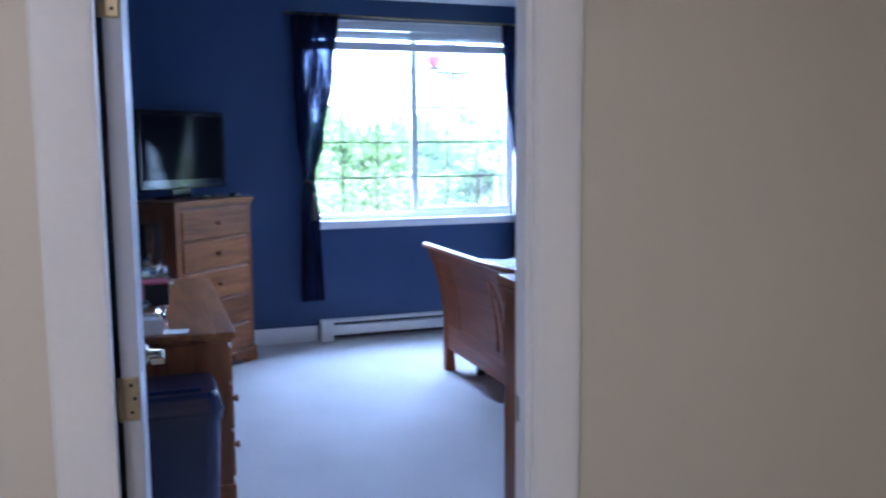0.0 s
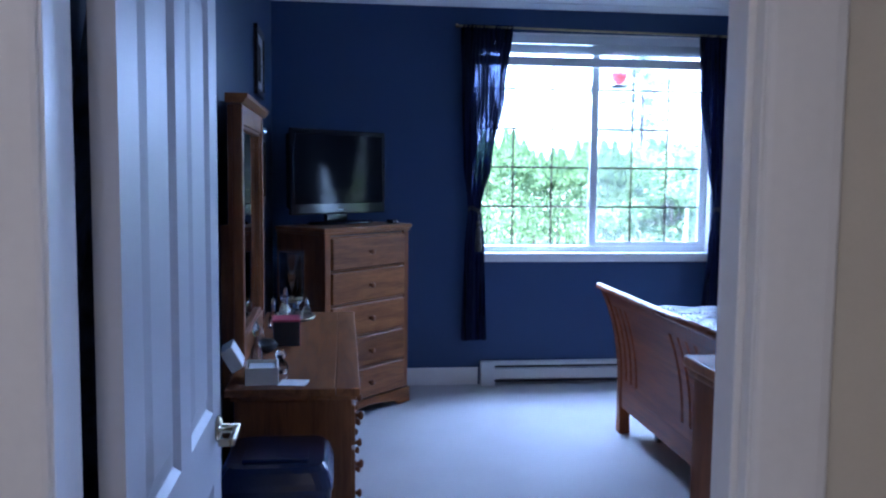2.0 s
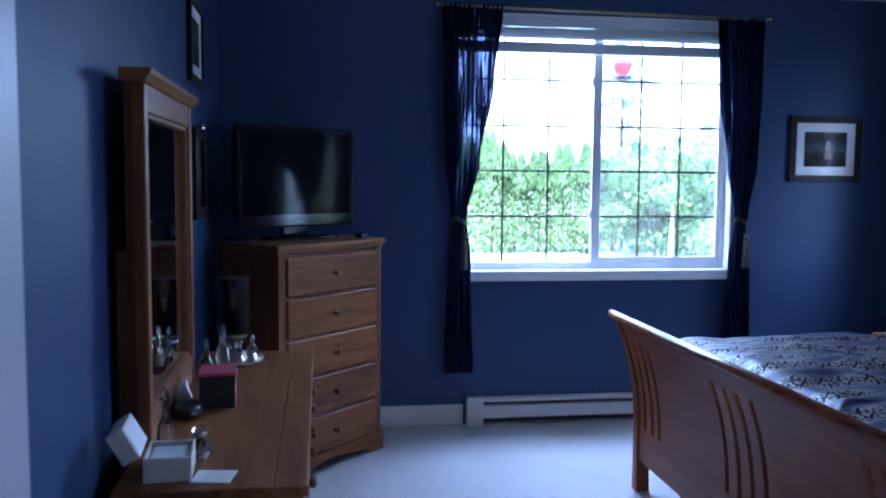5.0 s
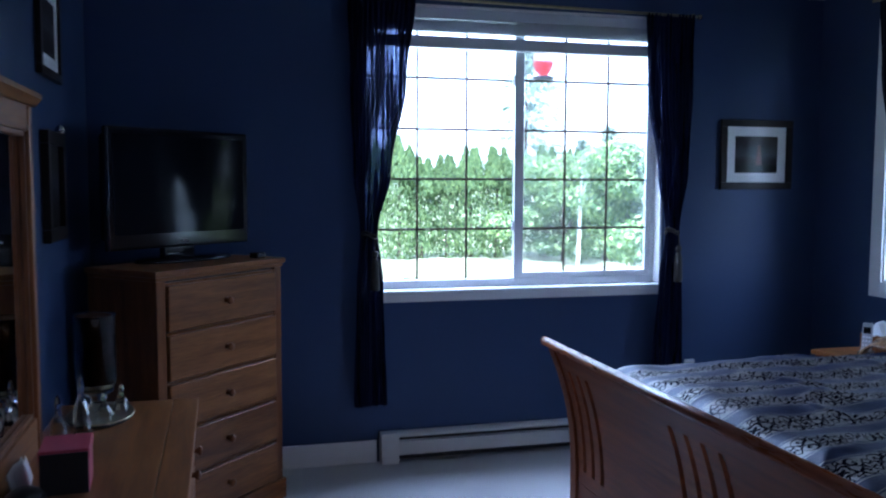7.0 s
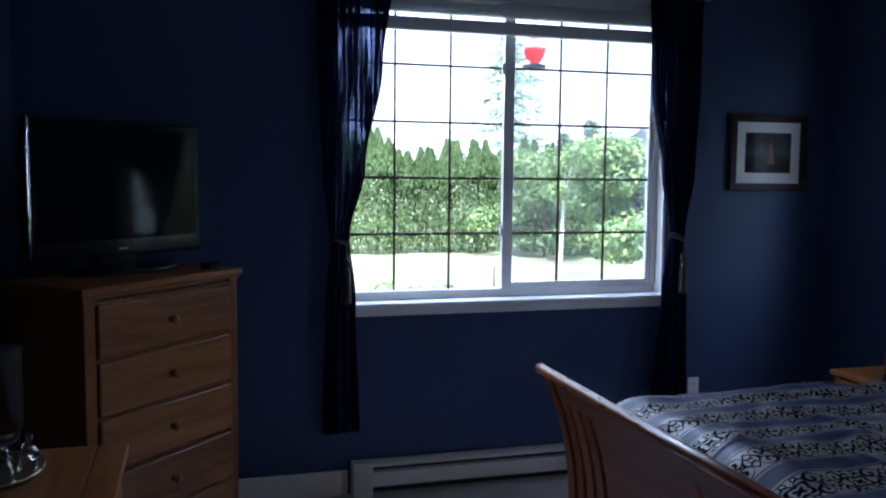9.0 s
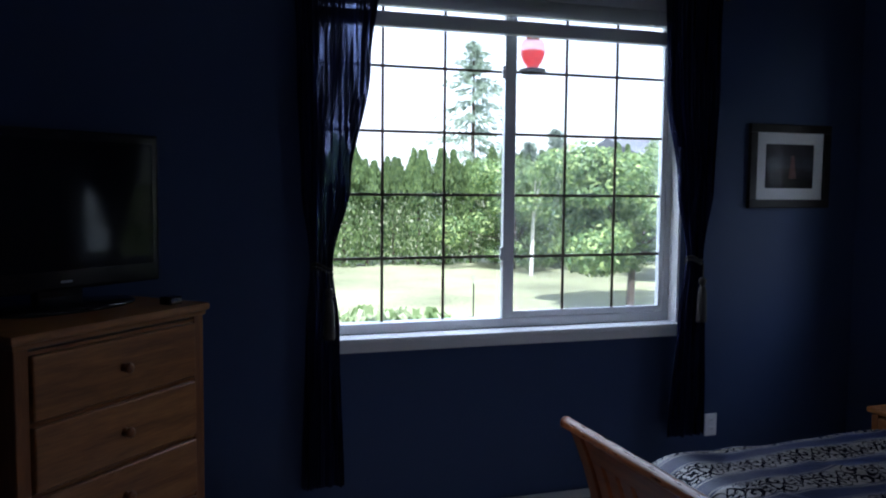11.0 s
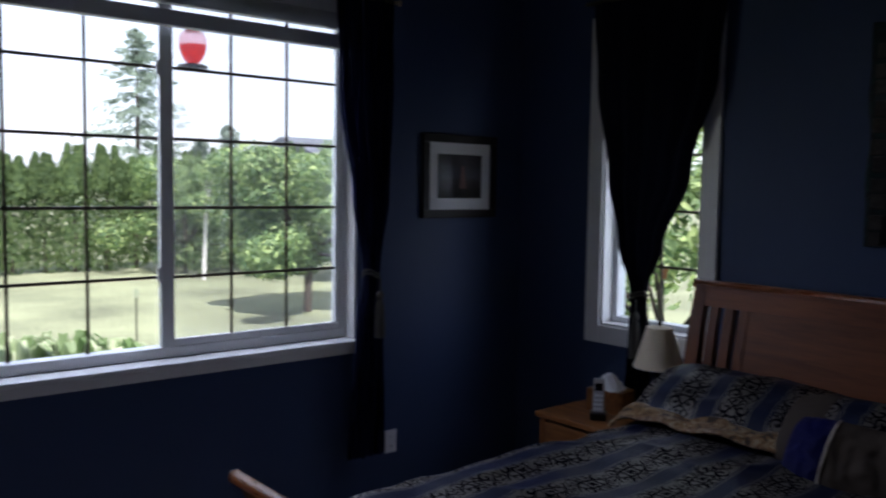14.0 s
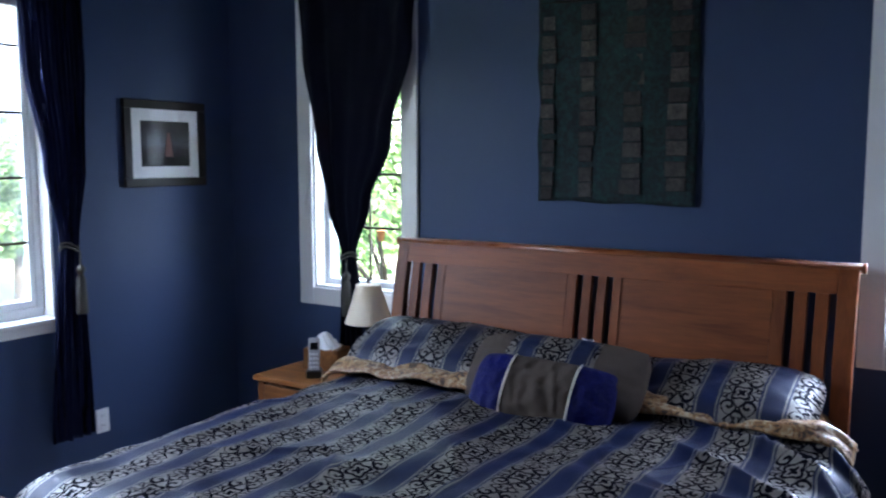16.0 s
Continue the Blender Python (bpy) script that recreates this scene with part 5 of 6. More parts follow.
for k in range(3):
    part("leaflet", box(-0.002, 0.0, -0.075, 0.075, 0, 0.062), M["paper"], cards, "", False, True).matrix_local = pose(-0.01 + k * 0.012, 0.008 * k, 0.0, 0, -14, 2 * k)


def jewel_box():
    j = thing("jewellery_box", pose(-1.515, -2.905, DT, 0, 0, 4), "open ivory jewellery box full of glass trinkets", "box")
    w, d, h = 0.058, 0.075, 0.062
    for b in ((-w, w, -d, -d + 0.006, 0, h), (-w, w, d - 0.006, d, 0, h), (-w, -w + 0.006, -d + 0.006, d - 0.006, 0, h), (w - 0.006, w, -d + 0.006, d - 0.006, 0, h), (-w + 0.006, w - 0.006, -d + 0.006, d - 0.006, 0, 0.006)):
        part("box_wall", box(*b, 0.0015), M["ivory_box"], j, "", False, True)
    lid = part("lid", box(-0.085, 0.0, -d - 0.002, d + 0.002, -0.046, 0.0, 0.003), M["ivory_box"], j, "hinged lid tilted back", False, True)
    lid.matrix_local = pose(-w - 0.004, 0, h + 0.006, 0, 60, 0)
    part("lining", box(-0.08, -0.006, -d + 0.008, d - 0.008, 0.0, 0.0015), M["paper"], lid, "white lining", False, True)
    part("tissue_lining", box(-w + 0.01, w - 0.01, -d + 0.01, d - 0.01, 0.01, h - 0.01, 0.008), M["tissue"], j, "crumpled white lining", False, True)
    return j


jewel_box()
glassware("perfume_bottle", (-1.545, -2.80, DT), [(0, 0), (0.02, 0), (0.024, 0.01), (0.02, 0.09), (0.008, 0.12), (0.007, 0.14), (0, 0.141)], "slender glass perfume bottle with a tall stopper", 10, [(0, 0.141), (0.011, 0.145), (0.015, 0.165), (0.008, 0.19), (0, 0.20)])
glassware("perfume_bottle", (-1.455, -2.80, DT), [(0, 0), (0.022, 0), (0.028, 0.02), (0.02, 0.045), (0.009, 0.055), (0, 0.056)], "squat cut-glass perfume bottle", 8, [(0, 0.056), (0.018, 0.06), (0.022, 0.075), (0.012, 0.09), (0, 0.092)])
cd = thing("card", pose(-1.40, -2.955, DT + 0.001, 0, 0, -8), "small white card lying on the dresser", "paper")
part("sheet", box(-0.05, 0.05, -0.045, 0.045, 0, 0.0015), M["paper"], cd, "", False, True)


# ---- bed ----
def sleigh_profile(x_foot, z_top, sign, thick=0.045, lean=0.125):
    """Outline of a sleigh end seen from its side: upright below, curling outward (sign) at the top."""
    n = 18
    front, back = [], []
    for k in range(n + 1):
        v = k / n
        z = z_top * v
        bend = lean * max(0.0, (v - 0.35) / 0.65) ** 2.2
        t = thick * (1 - 0.45 * v)
        front.append((x_foot + sign * bend, z))
        back.append((x_foot + sign * bend - sign * t, z))
    return front, back


BY0, BY1 = -3.16, -1.19


def sleigh_end(parent, x_foot, z_top, sign, groups, thick, lean, panel_z0, rail_h, slot_h0, BY0=BY0, BY1=BY1):
    front, back = sleigh_profile(x_foot, z_top, sign, thick, lean)

    def x_at(z, side):
        rows = front if side == "f" else back
        for p, q in zip(rows, rows[1:]):
            if p[1] <= z <= q[1]:
                return p[0] + (q[0] - p[0]) * (z - p[1]) / (q[1] - p[1])
        return rows[-1][0]

    low = z_top < 1

    def strip(name, y0, y1, z0, z1, inset, mat, n=12, label="", bevel=0.003, thin=0.0):
        zs = [z0 + (z1 - z0) * k / n for k in range(n + 1)]
        pts = [(x_at(z, "f") - sign * inset, z) for z in zs] + [(x_at(z, "b") + sign * (inset * 0.5 + thin), z) for z in reversed(zs)]
        return part(name, prism(pts, "y", y0, y1, bevel), mat, parent, label)

    # posts
    strip("post", BY0, BY0 + 0.062, 0.0, z_top - 0.012, -0.004, M["cherry_z"])
    strip("post", BY1 - 0.062, BY1, 0.0, z_top - 0.012, -0.004, M["cherry_z"])
    # rolled cap
    part("top_cap", rod((x_at(z_top, "f") - sign * 0.008, BY0 - 0.012, z_top - 0.012), (x_at(z_top, "f") - sign * 0.008, BY1 + 0.012, z_top - 0.012), 0.019, 16), M["cherry_cap"], parent, "", True)
    a, b = BY0 + 0.062, BY1 - 0.062
    strip("top_rail", a, b, z_top - rail_h, z_top - 0.014, 0.0055 if low else -0.010, M["cherry_y"], bevel=0 if low else 0.003, thin=0.016 if low else 0)
    for y in (BY0 - 0.021, BY1 + 0.012):
        part("cap_end", rod((x_at(z_top, "f") - sign * 0.008, y, z_top - 0.012), (x_at(z_top, "f") - sign * 0.008, y + 0.009, z_top - 0.012), 0.0205, 16), M["cherry_cap"], parent, "polished end button", True)
    strip("bottom_rail", a, b, panel_z0 - 0.11, panel_z0, 0.0045 if low else 0.002, M["cherry_y"], 3, bevel=0.0015 if low else 0.003)
    at = a
    for g0, g1, count in sorted(groups):
        if g0 - at > 0.02:
            strip("panel", at, g0, panel_z0, z_top - rail_h, 0.0055 if low else 0.010, M["cherry_y"], bevel=0 if low else 0.003, thin=0.016 if low else 0)
        gap = 0.030 if low else 0.024
        wslat = ((g1 - g0) - count * gap) / (count + 1)
        y = g0
        for k in range(count + 1):
            strip("slat", y, y + wslat, panel_z0, z_top - rail_h, 0.0055 if low else 0.008, M["cherry_y" if low else "cherry_z"], bevel=0 if low else 0.003, thin=0.016 if low else 0)
            if k < count:
                strip("slot_end", y + wslat, y + wslat + gap, panel_z0, slot_h0, 0.0055 if low else 0.009, M["cherry_y" if low else "cherry_z"], 2, bevel=0 if low else 0.003, thin=0.016 if low else 0)
            y += wslat + gap
        at = g1
    if b - at > 0.02:
        strip("panel", at, b, panel_z0, z_top - rail_h, 0.0055 if low else 0.010, M["cherry_y"], bevel=0 if low else 0.003, thin=0.016 if low else 0)


bed = thing("sleigh_bed", pose(1.35, -2.175, 0), "king-size cherry sleigh bed with slotted ends", "bed")
mid = (BY0 + BY1) / 2
sleigh_end(bed, 0.395, 0.882, -1, [(-3.275, -2.995, 3), (-2.522, -2.064, 4), (-1.565, -1.255, 3)], 0.06, 0.13, 0.27, 0.115, 0.33, BY0 - 0.18)
sleigh_end(bed, 2.36, 1.285, 1, [(BY0 + 0.072, BY0 + 0.324, 3), (mid - 0.10, mid + 0.13, 3), (BY1 - 0.269, BY1 - 0.017, 3)], 0.055, 0.10, 0.45, 0.10, 0.5, BY0 + 0.055)
for y in (BY0 + 0.012, BY1 - 0.040):
    part("side_rail", box(0.40, 2.33, y, y + 0.028, 0.17, 0.36, 0.004), M["cherry_y"], bed)
part("slat_base", box(0.42, 2.33, BY0 + 0.045, BY1 - 0.045, 0.24, 0.27), M["pine_x"], bed)
for x in (0.55, 1.3):
    part("centre_leg", box(x, x + 0.05, -1.45, -1.40, 0, 0.24, 0.003), M["dark"], bed, "dark support leg")
# mattress darkened to taupe: stands in for shade behind the footboard slots
mat_ = thing("mattress", pose(1.35, mid, 0.27), "king mattress mostly under the covers, coloured dark taupe for the shade behind the slots", "mattress")
part("mattress_body", box(0.45, 2.29, BY0 + 0.05, BY1 - 0.05, 0.271, 0.60, 0.05, None, 4), M["taupe"], mat_)


def duvet():
    d = thing("comforter", pose(1.3, mid, 0.60), "blue and beige striped brocade comforter with dark scrollwork", "bedding")
    x0, x1 = 0.485, 2.06
    half = 1.035
    drop = 0.33
    yc = mid + 0.01
    arc = half + drop
    r = 0.16

    def prof(s):
        """Offset across and height for the distance s from the middle along the cloth."""
        a = abs(s)
        flat = half - r
        if a < flat:
            return a, 0.0
        q = (a - flat) / r
        if q < math.pi / 2:
            return flat + r * math.sin(q), -r * (1 - math.cos(q))
        return half + 0.02 * (a - flat - r * math.pi / 2), -r - (a - flat - r * math.pi / 2)

    def f(u, v):
        s = (v * 2 - 1) * arc
        off, dz = prof(s)
        x = x0 + (x1 - x0) * u
        foot = max(0.0, 1 - (x - x0) / 0.17)
        z = 0.752 + dz - 0.17 * (1 - math.sqrt(max(0.0, 1 - foot * foot)))
        crown = 0.025 * math.cos(min(1, abs(s) / half) * math.pi / 2)
        puff = 0.024 * wave(x * 2.6, s * 3.1, 2) + 0.013 * wave(x * 7, s * 6, 5)
        head = min(1.0, max(0.0, (x - 1.15) / 0.5)) * min(1.0, max(0.0, (-s - 0.45) / 0.35))
        fold = 0.052 * head * (1 - abs(math.sin((x * 1.0 - s * 0.75) * 13 + 1.6 * wave(x * 3, s * 3, 11)))) ** 2
        ridge = max(0.0, 1 - abs(wave(x * 2.2 + s * 1.3, s * 2.8, 13)) / 0.09)
        fold += 0.010 * ridge * ridge
        rip = 0.011 * math.sin((s * 3 + x * 2) * 5 + 3 * wave(x * 2, s * 2, 8)) * max(0, wave(x * 1.5, s * 1.2, 4) + 0.15)
        side = max(0.0, (abs(s) - half * 0.72) / (arc - half * 0.72))
        crease = 0.022 * side * math.sin(x * 26 + 4 * wave(x * 3, s * 2, 6)) * (1.0 if s < 0 else 0.35) * min(1.0, max(0.25, (x - 0.7) / 0.9))
        y = yc + math.copysign(off, s) + math.copysign(crease + 0.02 * wave(x * 3, s, 9) * side, s)
        return (x + 0.012 * wave(s * 3, x, 1), y, z + crown + puff + rip + fold + crease * 0.6)

    ob = part("cover", sheet(190, 260, f, lambda u, v: ((x1 - x0) * u, v * 2 * arc + 0.05)), M["damask"], d, "", True)
    thicken(ob, 0.012)
    # turned-down gold hem
    def hem(u, v):
        s = (u * 2 - 1) * (half - 0.02)
        off, dz = prof(s)
        x = x1 - 0.17 + 0.07 * (s < 0) * min(1.0, -s * 4) + (0.19 if s > 0 else 0.19 - 0.07 * min(1.0, -s * 4)) * v + 0.035 * wave(s * 3, v, 3)
        return (x, yc + math.copysign(off, s), 0.792 + dz + 0.035 * math.sin(v * math.pi) + 0.03 * wave(s * 5, v * 2.5, 7) + 0.012 * wave(s * 14, v * 6, 17) + 0.02 * (1 - (s / half) ** 2) * 0.5)

    h = part("turned_hem", sheet(140, 22, hem), M["gold_cloth"], d, "gold brocade turned-down edge", True)
    thicken(h, 0.012)
    return d


duvet()


def pillow(name, m, w, h, t, mat, label, trims=(), category="pillow", crumple=0.004):
    """A stuffed pillow lying in the local xy plane: w along x, h along y, t thick."""
    p = thing(name, m, label, category)

    def body(x0, x1):
        bm = bmesh.new()
        lay = bm.loops.layers.uv.new("cloth")
        nu, nv = 28, 22
        for s in (1, -1):
            g = []
            for i in range(nu + 1):
                row = []
                for j in range(nv + 1):
                    u = x0 + (x1 - x0) * i / nu
                    v = -1 + 2 * j / nv
                    e = max(0.0, (1 - abs(u) ** 3.2)) ** 0.5 * max(0.0, (1 - abs(v) ** 2.2)) ** 0.5
                    pinch = 1 - 0.10 * abs(u) ** 4
                    pin2 = 1 - 0.08 * abs(v) ** 4
                    z = s * t / 2 * e * (1 + 0.16 * wave(u * 2 + h, v * 2, w * 5 + s))
                    row.append(bm.verts.new((u * w / 2 * pin2, v * h / 2 * pinch, z + (0.010 * wave(u * 5, v * 5, 3) + crumple * (1 - abs(math.sin(u * w * 30 + 2.5 * wave(u * 3, v * 4, 21) + v * 1.5)))) * e)))
                g.append(row)
            for i in range(nu):
                for j in range(nv):
                    ids = ((i, j), (i + 1, j), (i + 1, j + 1), (i, j + 1))
                    f = bm.faces.new([g[a][c] for a, c in (ids if s > 0 else ids[::-1])])
                    f.smooth = True
                    for lp in f.loops:
                        lp[lay].uv = (lp.vert.co.y + 0.4, lp.vert.co.x + 0.75)
        bmesh.ops.remove_doubles(bm, verts=bm.verts, dist=0.0008)
        return bm

    cuts = [-1.0] + [c for c, _, _ in trims] + [1.0]
    mats = [mat] + [mm for _, mm, _ in trims]
    labels = [""] + [ll for _, _, ll in trims]
    for a, b, mm, ll in zip(cuts, cuts[1:], mats, labels):
        part("cushion_body" if len(cuts) == 2 else "cushion_panel", body(a, b), mm, p, ll, True, True)
    return p


def stand(x, y, z, tilt, w_turn=0.0, sag=0.0):
    """Pose of a pillow leaning on the headboard: its width runs along world y."""
    return Matrix.Translation((x, y, z)) @ Matrix.Rotation(radians(sag), 4, "X") @ Matrix.Rotation(radians(90 + w_turn), 4, "Z") @ Matrix.Rotation(radians(tilt), 4, "X")


pillow("pillow", stand(2.15, -1.62, 0.845, -22, 3, 2), 0.86, 0.40, 0.20, M["damask"], "king pillow in striped brocade lying against the headboard")
pillow("pillow", stand(2.16, -2.62, 0.815, -20, -3, -4), 0.86, 0.40, 0.20, M["damask"], "king pillow in striped brocade sagging at the bed's edge")
pillow("pillow", stand(2.25, -1.66, 0.735, -4, 0, 0), 0.9, 0.34, 0.17, M["tissue"], "white-cased pillow under the brocade one")
pillow("pillow", stand(2.25, -2.62, 0.735, -4, 0, 0), 0.9, 0.34, 0.17, M["gold_cloth"], "gold brocade pillow under the striped one")
pillow("cushion", stand(1.985, -2.185, 0.875, -46, 0, 0), 0.68, 0.30, 0.18, M["taupe"], "plump taupe cushion with a brocade middle", ((-0.5, M["damask"], "brocade centre"), (0.5, M["taupe"], "")), "cushion", 0.003)
tag = thing("cloth_label", pose(2.09, -2.27, 0.985, 0, -30, 0), "small white label sticking up from the bolster", "label")
part("label_cloth", sheet(8, 8, lambda u, v: (0.012 * wave(u * 3, v * 3, 2), (u - 0.5) * 0.045, (v - 0.7) * 0.07 + 0.012 * wave(v * 4, u, 6))), M["tissue"], tag, "", True, True)
small = pillow("cushion", stand(1.85, -2.2, 0.835, -52, 5, 3), 0.52, 0.27, 0.13, M["velvet"], "cushion with ruched royal blue velvet ends and a taupe centre", ((-0.46, M["taupe"], "plain taupe centre"), (0.46, M["velvet"], "")), "cushion", 0.009)
for u in (-0.12, 0.12):
    bm = bmesh.new()
    pts = [(u, -0.125 + 0.25 * k / 16, 0.066 * max(0.0, 1 - abs(-0.95 + 1.9 * k / 16) ** 2.2) ** 0.5 + 0.004) for k in range(17)]
    for p, q in zip(pts, pts[1:]):
        rod(p, q, 0.004, 6, bm)
    part("piping", bm, M["ivory_box"], small, "pale cord piping", True, True)


# ---- bedside ----
def bedside(y0, y1, label):
    x0, x1, h = 2.09, 2.515, 0.64
    n = thing("nightstand", pose((x0 + x1) / 2, (y0 + y1) / 2, 0), label, "nightstand", "nightstands")
    part("top", box(x0 - 0.015, x1, y0 - 0.015, y1 + 0.015, h - 0.025, h, 0.008, None, 3), M["pine_h"], n)
    for a, b in ((x0 + 0.005, x0 + 0.045), (x1 - 0.045, x1 - 0.005)):
        for c, e in ((y0, y0 + 0.04), (y1 - 0.04, y1)):
            part("leg", box(a, b, c, e, 0, h - 0.025, 0.004), M["pine_z"], n)
    part("side_panel", box(x0 + 0.045, x1 - 0.045, y0 + 0.006, y0 + 0.022, 0.12, h - 0.025), M["pine_z"], n)
    part("side_panel", box(x0 + 0.045, x1 - 0.045, y1 - 0.022, y1 - 0.006, 0.12, h - 0.025), M["pine_z"], n)
    for zb, zt in ((0.40, 0.60), (0.15, 0.38)):
        d = part("drawer", box(x0 - 0.004, x0 + 0.03, y0 + 0.045, y1 - 0.045, zb, zt, 0.007), M["pine_h"], n)
        kb = part("knob", lathe([(0.0, 0), (0.013, 0), (0.008, 0.006), (0.009, 0.012), (0.017, 0.02), (0.016, 0.027), (0, 0.031)], 16), M["pine_z"], d, "turned wooden knob", True, True)
        kb.matrix_local = ROOTS[n] @ Matrix.Translation((x0 - 0.004, (y0 + y1) / 2, (zb + zt) / 2)) @ Matrix.Rotation(radians(-90), 4, "Y")
    return n


bedside(-1.12, -0.60, "honey-pine nightstand beside the bed under the narrow window")
bedside(-3.78, -3.28, "honey-pine nightstand on the far side of the bed")


def table_lamp(x, y, z):
    l = thing("table_lamp", pose(x, y, z), "black table lamp with a cream pleated shade", "lamp")
    part("base", lathe([(0, 0), (0.062, 0), (0.065, 0.012), (0.035, 0.024), (0.022, 0.05), (0.04, 0.10), (0.045, 0.14), (0.028, 0.19), (0.014, 0.215), (0.011, 0.245), (0, 0.246)], 28), M["iron"], l, "black turned base", True, True)
    bm = bmesh.new()
    n = 96
    lo = [bm.verts.new(((0.106 + 0.002 * (k % 2)) * math.cos(2 * math.pi * k / n), (0.106 + 0.002 * (k % 2)) * math.sin(2 * math.pi * k / n), 0.258)) for k in range(n)]
    hi = [bm.verts.new(((0.054 + 0.001 * (k % 2)) * math.cos(2 * math.pi * k / n), (0.054 + 0.001 * (k % 2)) * math.sin(2 * math.pi * k / n), 0.432)) for k in range(n)]
    for k in range(n):
        bm.faces.new((lo[k], lo[(k + 1) % n], hi[(k + 1) % n], hi[k]))
    thicken(part("shade", bm, M["shade"], l, "cream pleated cone shade", False, True), 0.003)
    for zz, r in ((0.260, 0.1075), (0.430, 0.055)):
        part("trim_ring", lathe([(r, -0.004), (r + 0.003, -0.004), (r + 0.003, 0.004), (r, 0.004)], 48, None, (0, 0, zz)), M["shade"], l, "", True, True)
    part("harp", rod((0, 0, 0.246), (0, 0, 0.445), 0.003, 8), M["old_brass"], l, "", False, True)
    part("finial", lathe([(0, 0.44), (0.008, 0.444), (0.010, 0.455), (0.004, 0.468), (0, 0.470)], 12), M["iron"], l, "", True, True)
    return l


table_lamp(2.34, -1.075, 0.64)


def tissue_box(x, y, z):
    t = thing("tissue_box", pose(x, y, z, 0, 0, 12), "wooden tissue box with white tissues spilling out", "tissue box")
    part("cover", box(-0.062, 0.062, -0.095, 0.095, 0, 0.105, 0.006), M["pine_x"], t, "wooden cover", False, True)
    part("tissue", sheet(18, 18, lambda u, v: ((u - 0.5) * 0.12 + 0.02 * wave(v * 4, u, 1), (v - 0.5) * 0.13 + 0.02 * wave(u * 4, v, 2), 0.103 + 0.075 * math.sin(u * math.pi) * math.sin(v * math.pi) + 0.02 * wave(u * 6, v * 6, 3))), M["tissue"], t, "crumpled white tissue", True, True)
    return t


tissue_box(2.36, -0.80, 0.64)


def cordless_phone(x, y, z):
    p = thing("cordless_phone", pose(x, y, z, 0, 0, -52), "silver cordless phone standing in its charger", "phone")
    part("charger", box(-0.036, 0.036, -0.04, 0.045, 0, 0.035, 0.008), M["iron"], p, "dark charging cradle", False, True)
    h = part("handset", box(-0.025, 0.025, -0.012, 0.012, 0, 0.165, 0.008, None, 3), M["phone"], p, "silver handset", False, True)
    h.matrix_local = pose(0, -0.002, 0.018, -12, 0, 0)
    part("display", box(-0.018, 0.018, -0.0135, -0.0115, 0.108, 0.142, 0.001), M["black_plastic"], h, "dark display", False, True)
    for i in range(4):
        for j in range(3):
            part("key", box(-0.019 + j * 0.0145, -0.0095 + j * 0.0145, -0.0140, -0.0115, 0.022 + i * 0.02, 0.034 + i * 0.02, 0.001), M["tissue"], h, "", False, True)
    return p


cordless_phone(2.20, -0.86, 0.64)
bk = thing("book", pose(2.30, -3.42, 0.64, 0, 0, 4), "white paperback lying on the nightstand", "book")
part("pages", box(-0.07, 0.07, -0.1, 0.1, 0.002, 0.022), M["paper"], bk, "", False, True)
part("cover", box(-0.073, 0.073, -0.103, 0.103, 0.022, 0.024), M["mat"], bk, "", False, True)

# ---- unseen ceiling light added for the hall ----
hl = thing("ceiling_light", pose(-1.85, -6.8, CZ), "unseen round frosted ceiling light added to the hall", "ceiling light")
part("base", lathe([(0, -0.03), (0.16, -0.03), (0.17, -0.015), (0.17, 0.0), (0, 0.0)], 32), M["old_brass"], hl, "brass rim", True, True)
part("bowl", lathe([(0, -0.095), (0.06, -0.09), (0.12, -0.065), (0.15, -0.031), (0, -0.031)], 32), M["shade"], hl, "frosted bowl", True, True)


# ---- garden ----
GZ = -0.5
gb = bmesh.new()
bmesh.ops.create_grid(gb, x_segments=60, y_segments=60, size=600, matrix=Matrix.Translation((0, 0, GZ)))
solid("ground", gb, M["grass"], "sunlit mown lawn with dry patches", "ground", "structure")
solid("foundation", wall_with_hole("y", T - 0.03, T - 0.005, HX0, XR + 0.13, -0.0, [], GZ), M["siding"], "pale foundation under the wall", "wall", "structure")
solid("foundation", wall_with_hole("x", XR + 0.1, XR + 0.135, HY, T - 0.03, -0.0, [], GZ), M["siding"], "pale foundation under the wall", "wall", "structure")
solid("garden_bed", box(-2.5, 3.2, 1.1, 2.6, GZ - 0.05, GZ + 0.05, 0.03), M["soil"], "dark planting bed under the window", "ground", "structure")


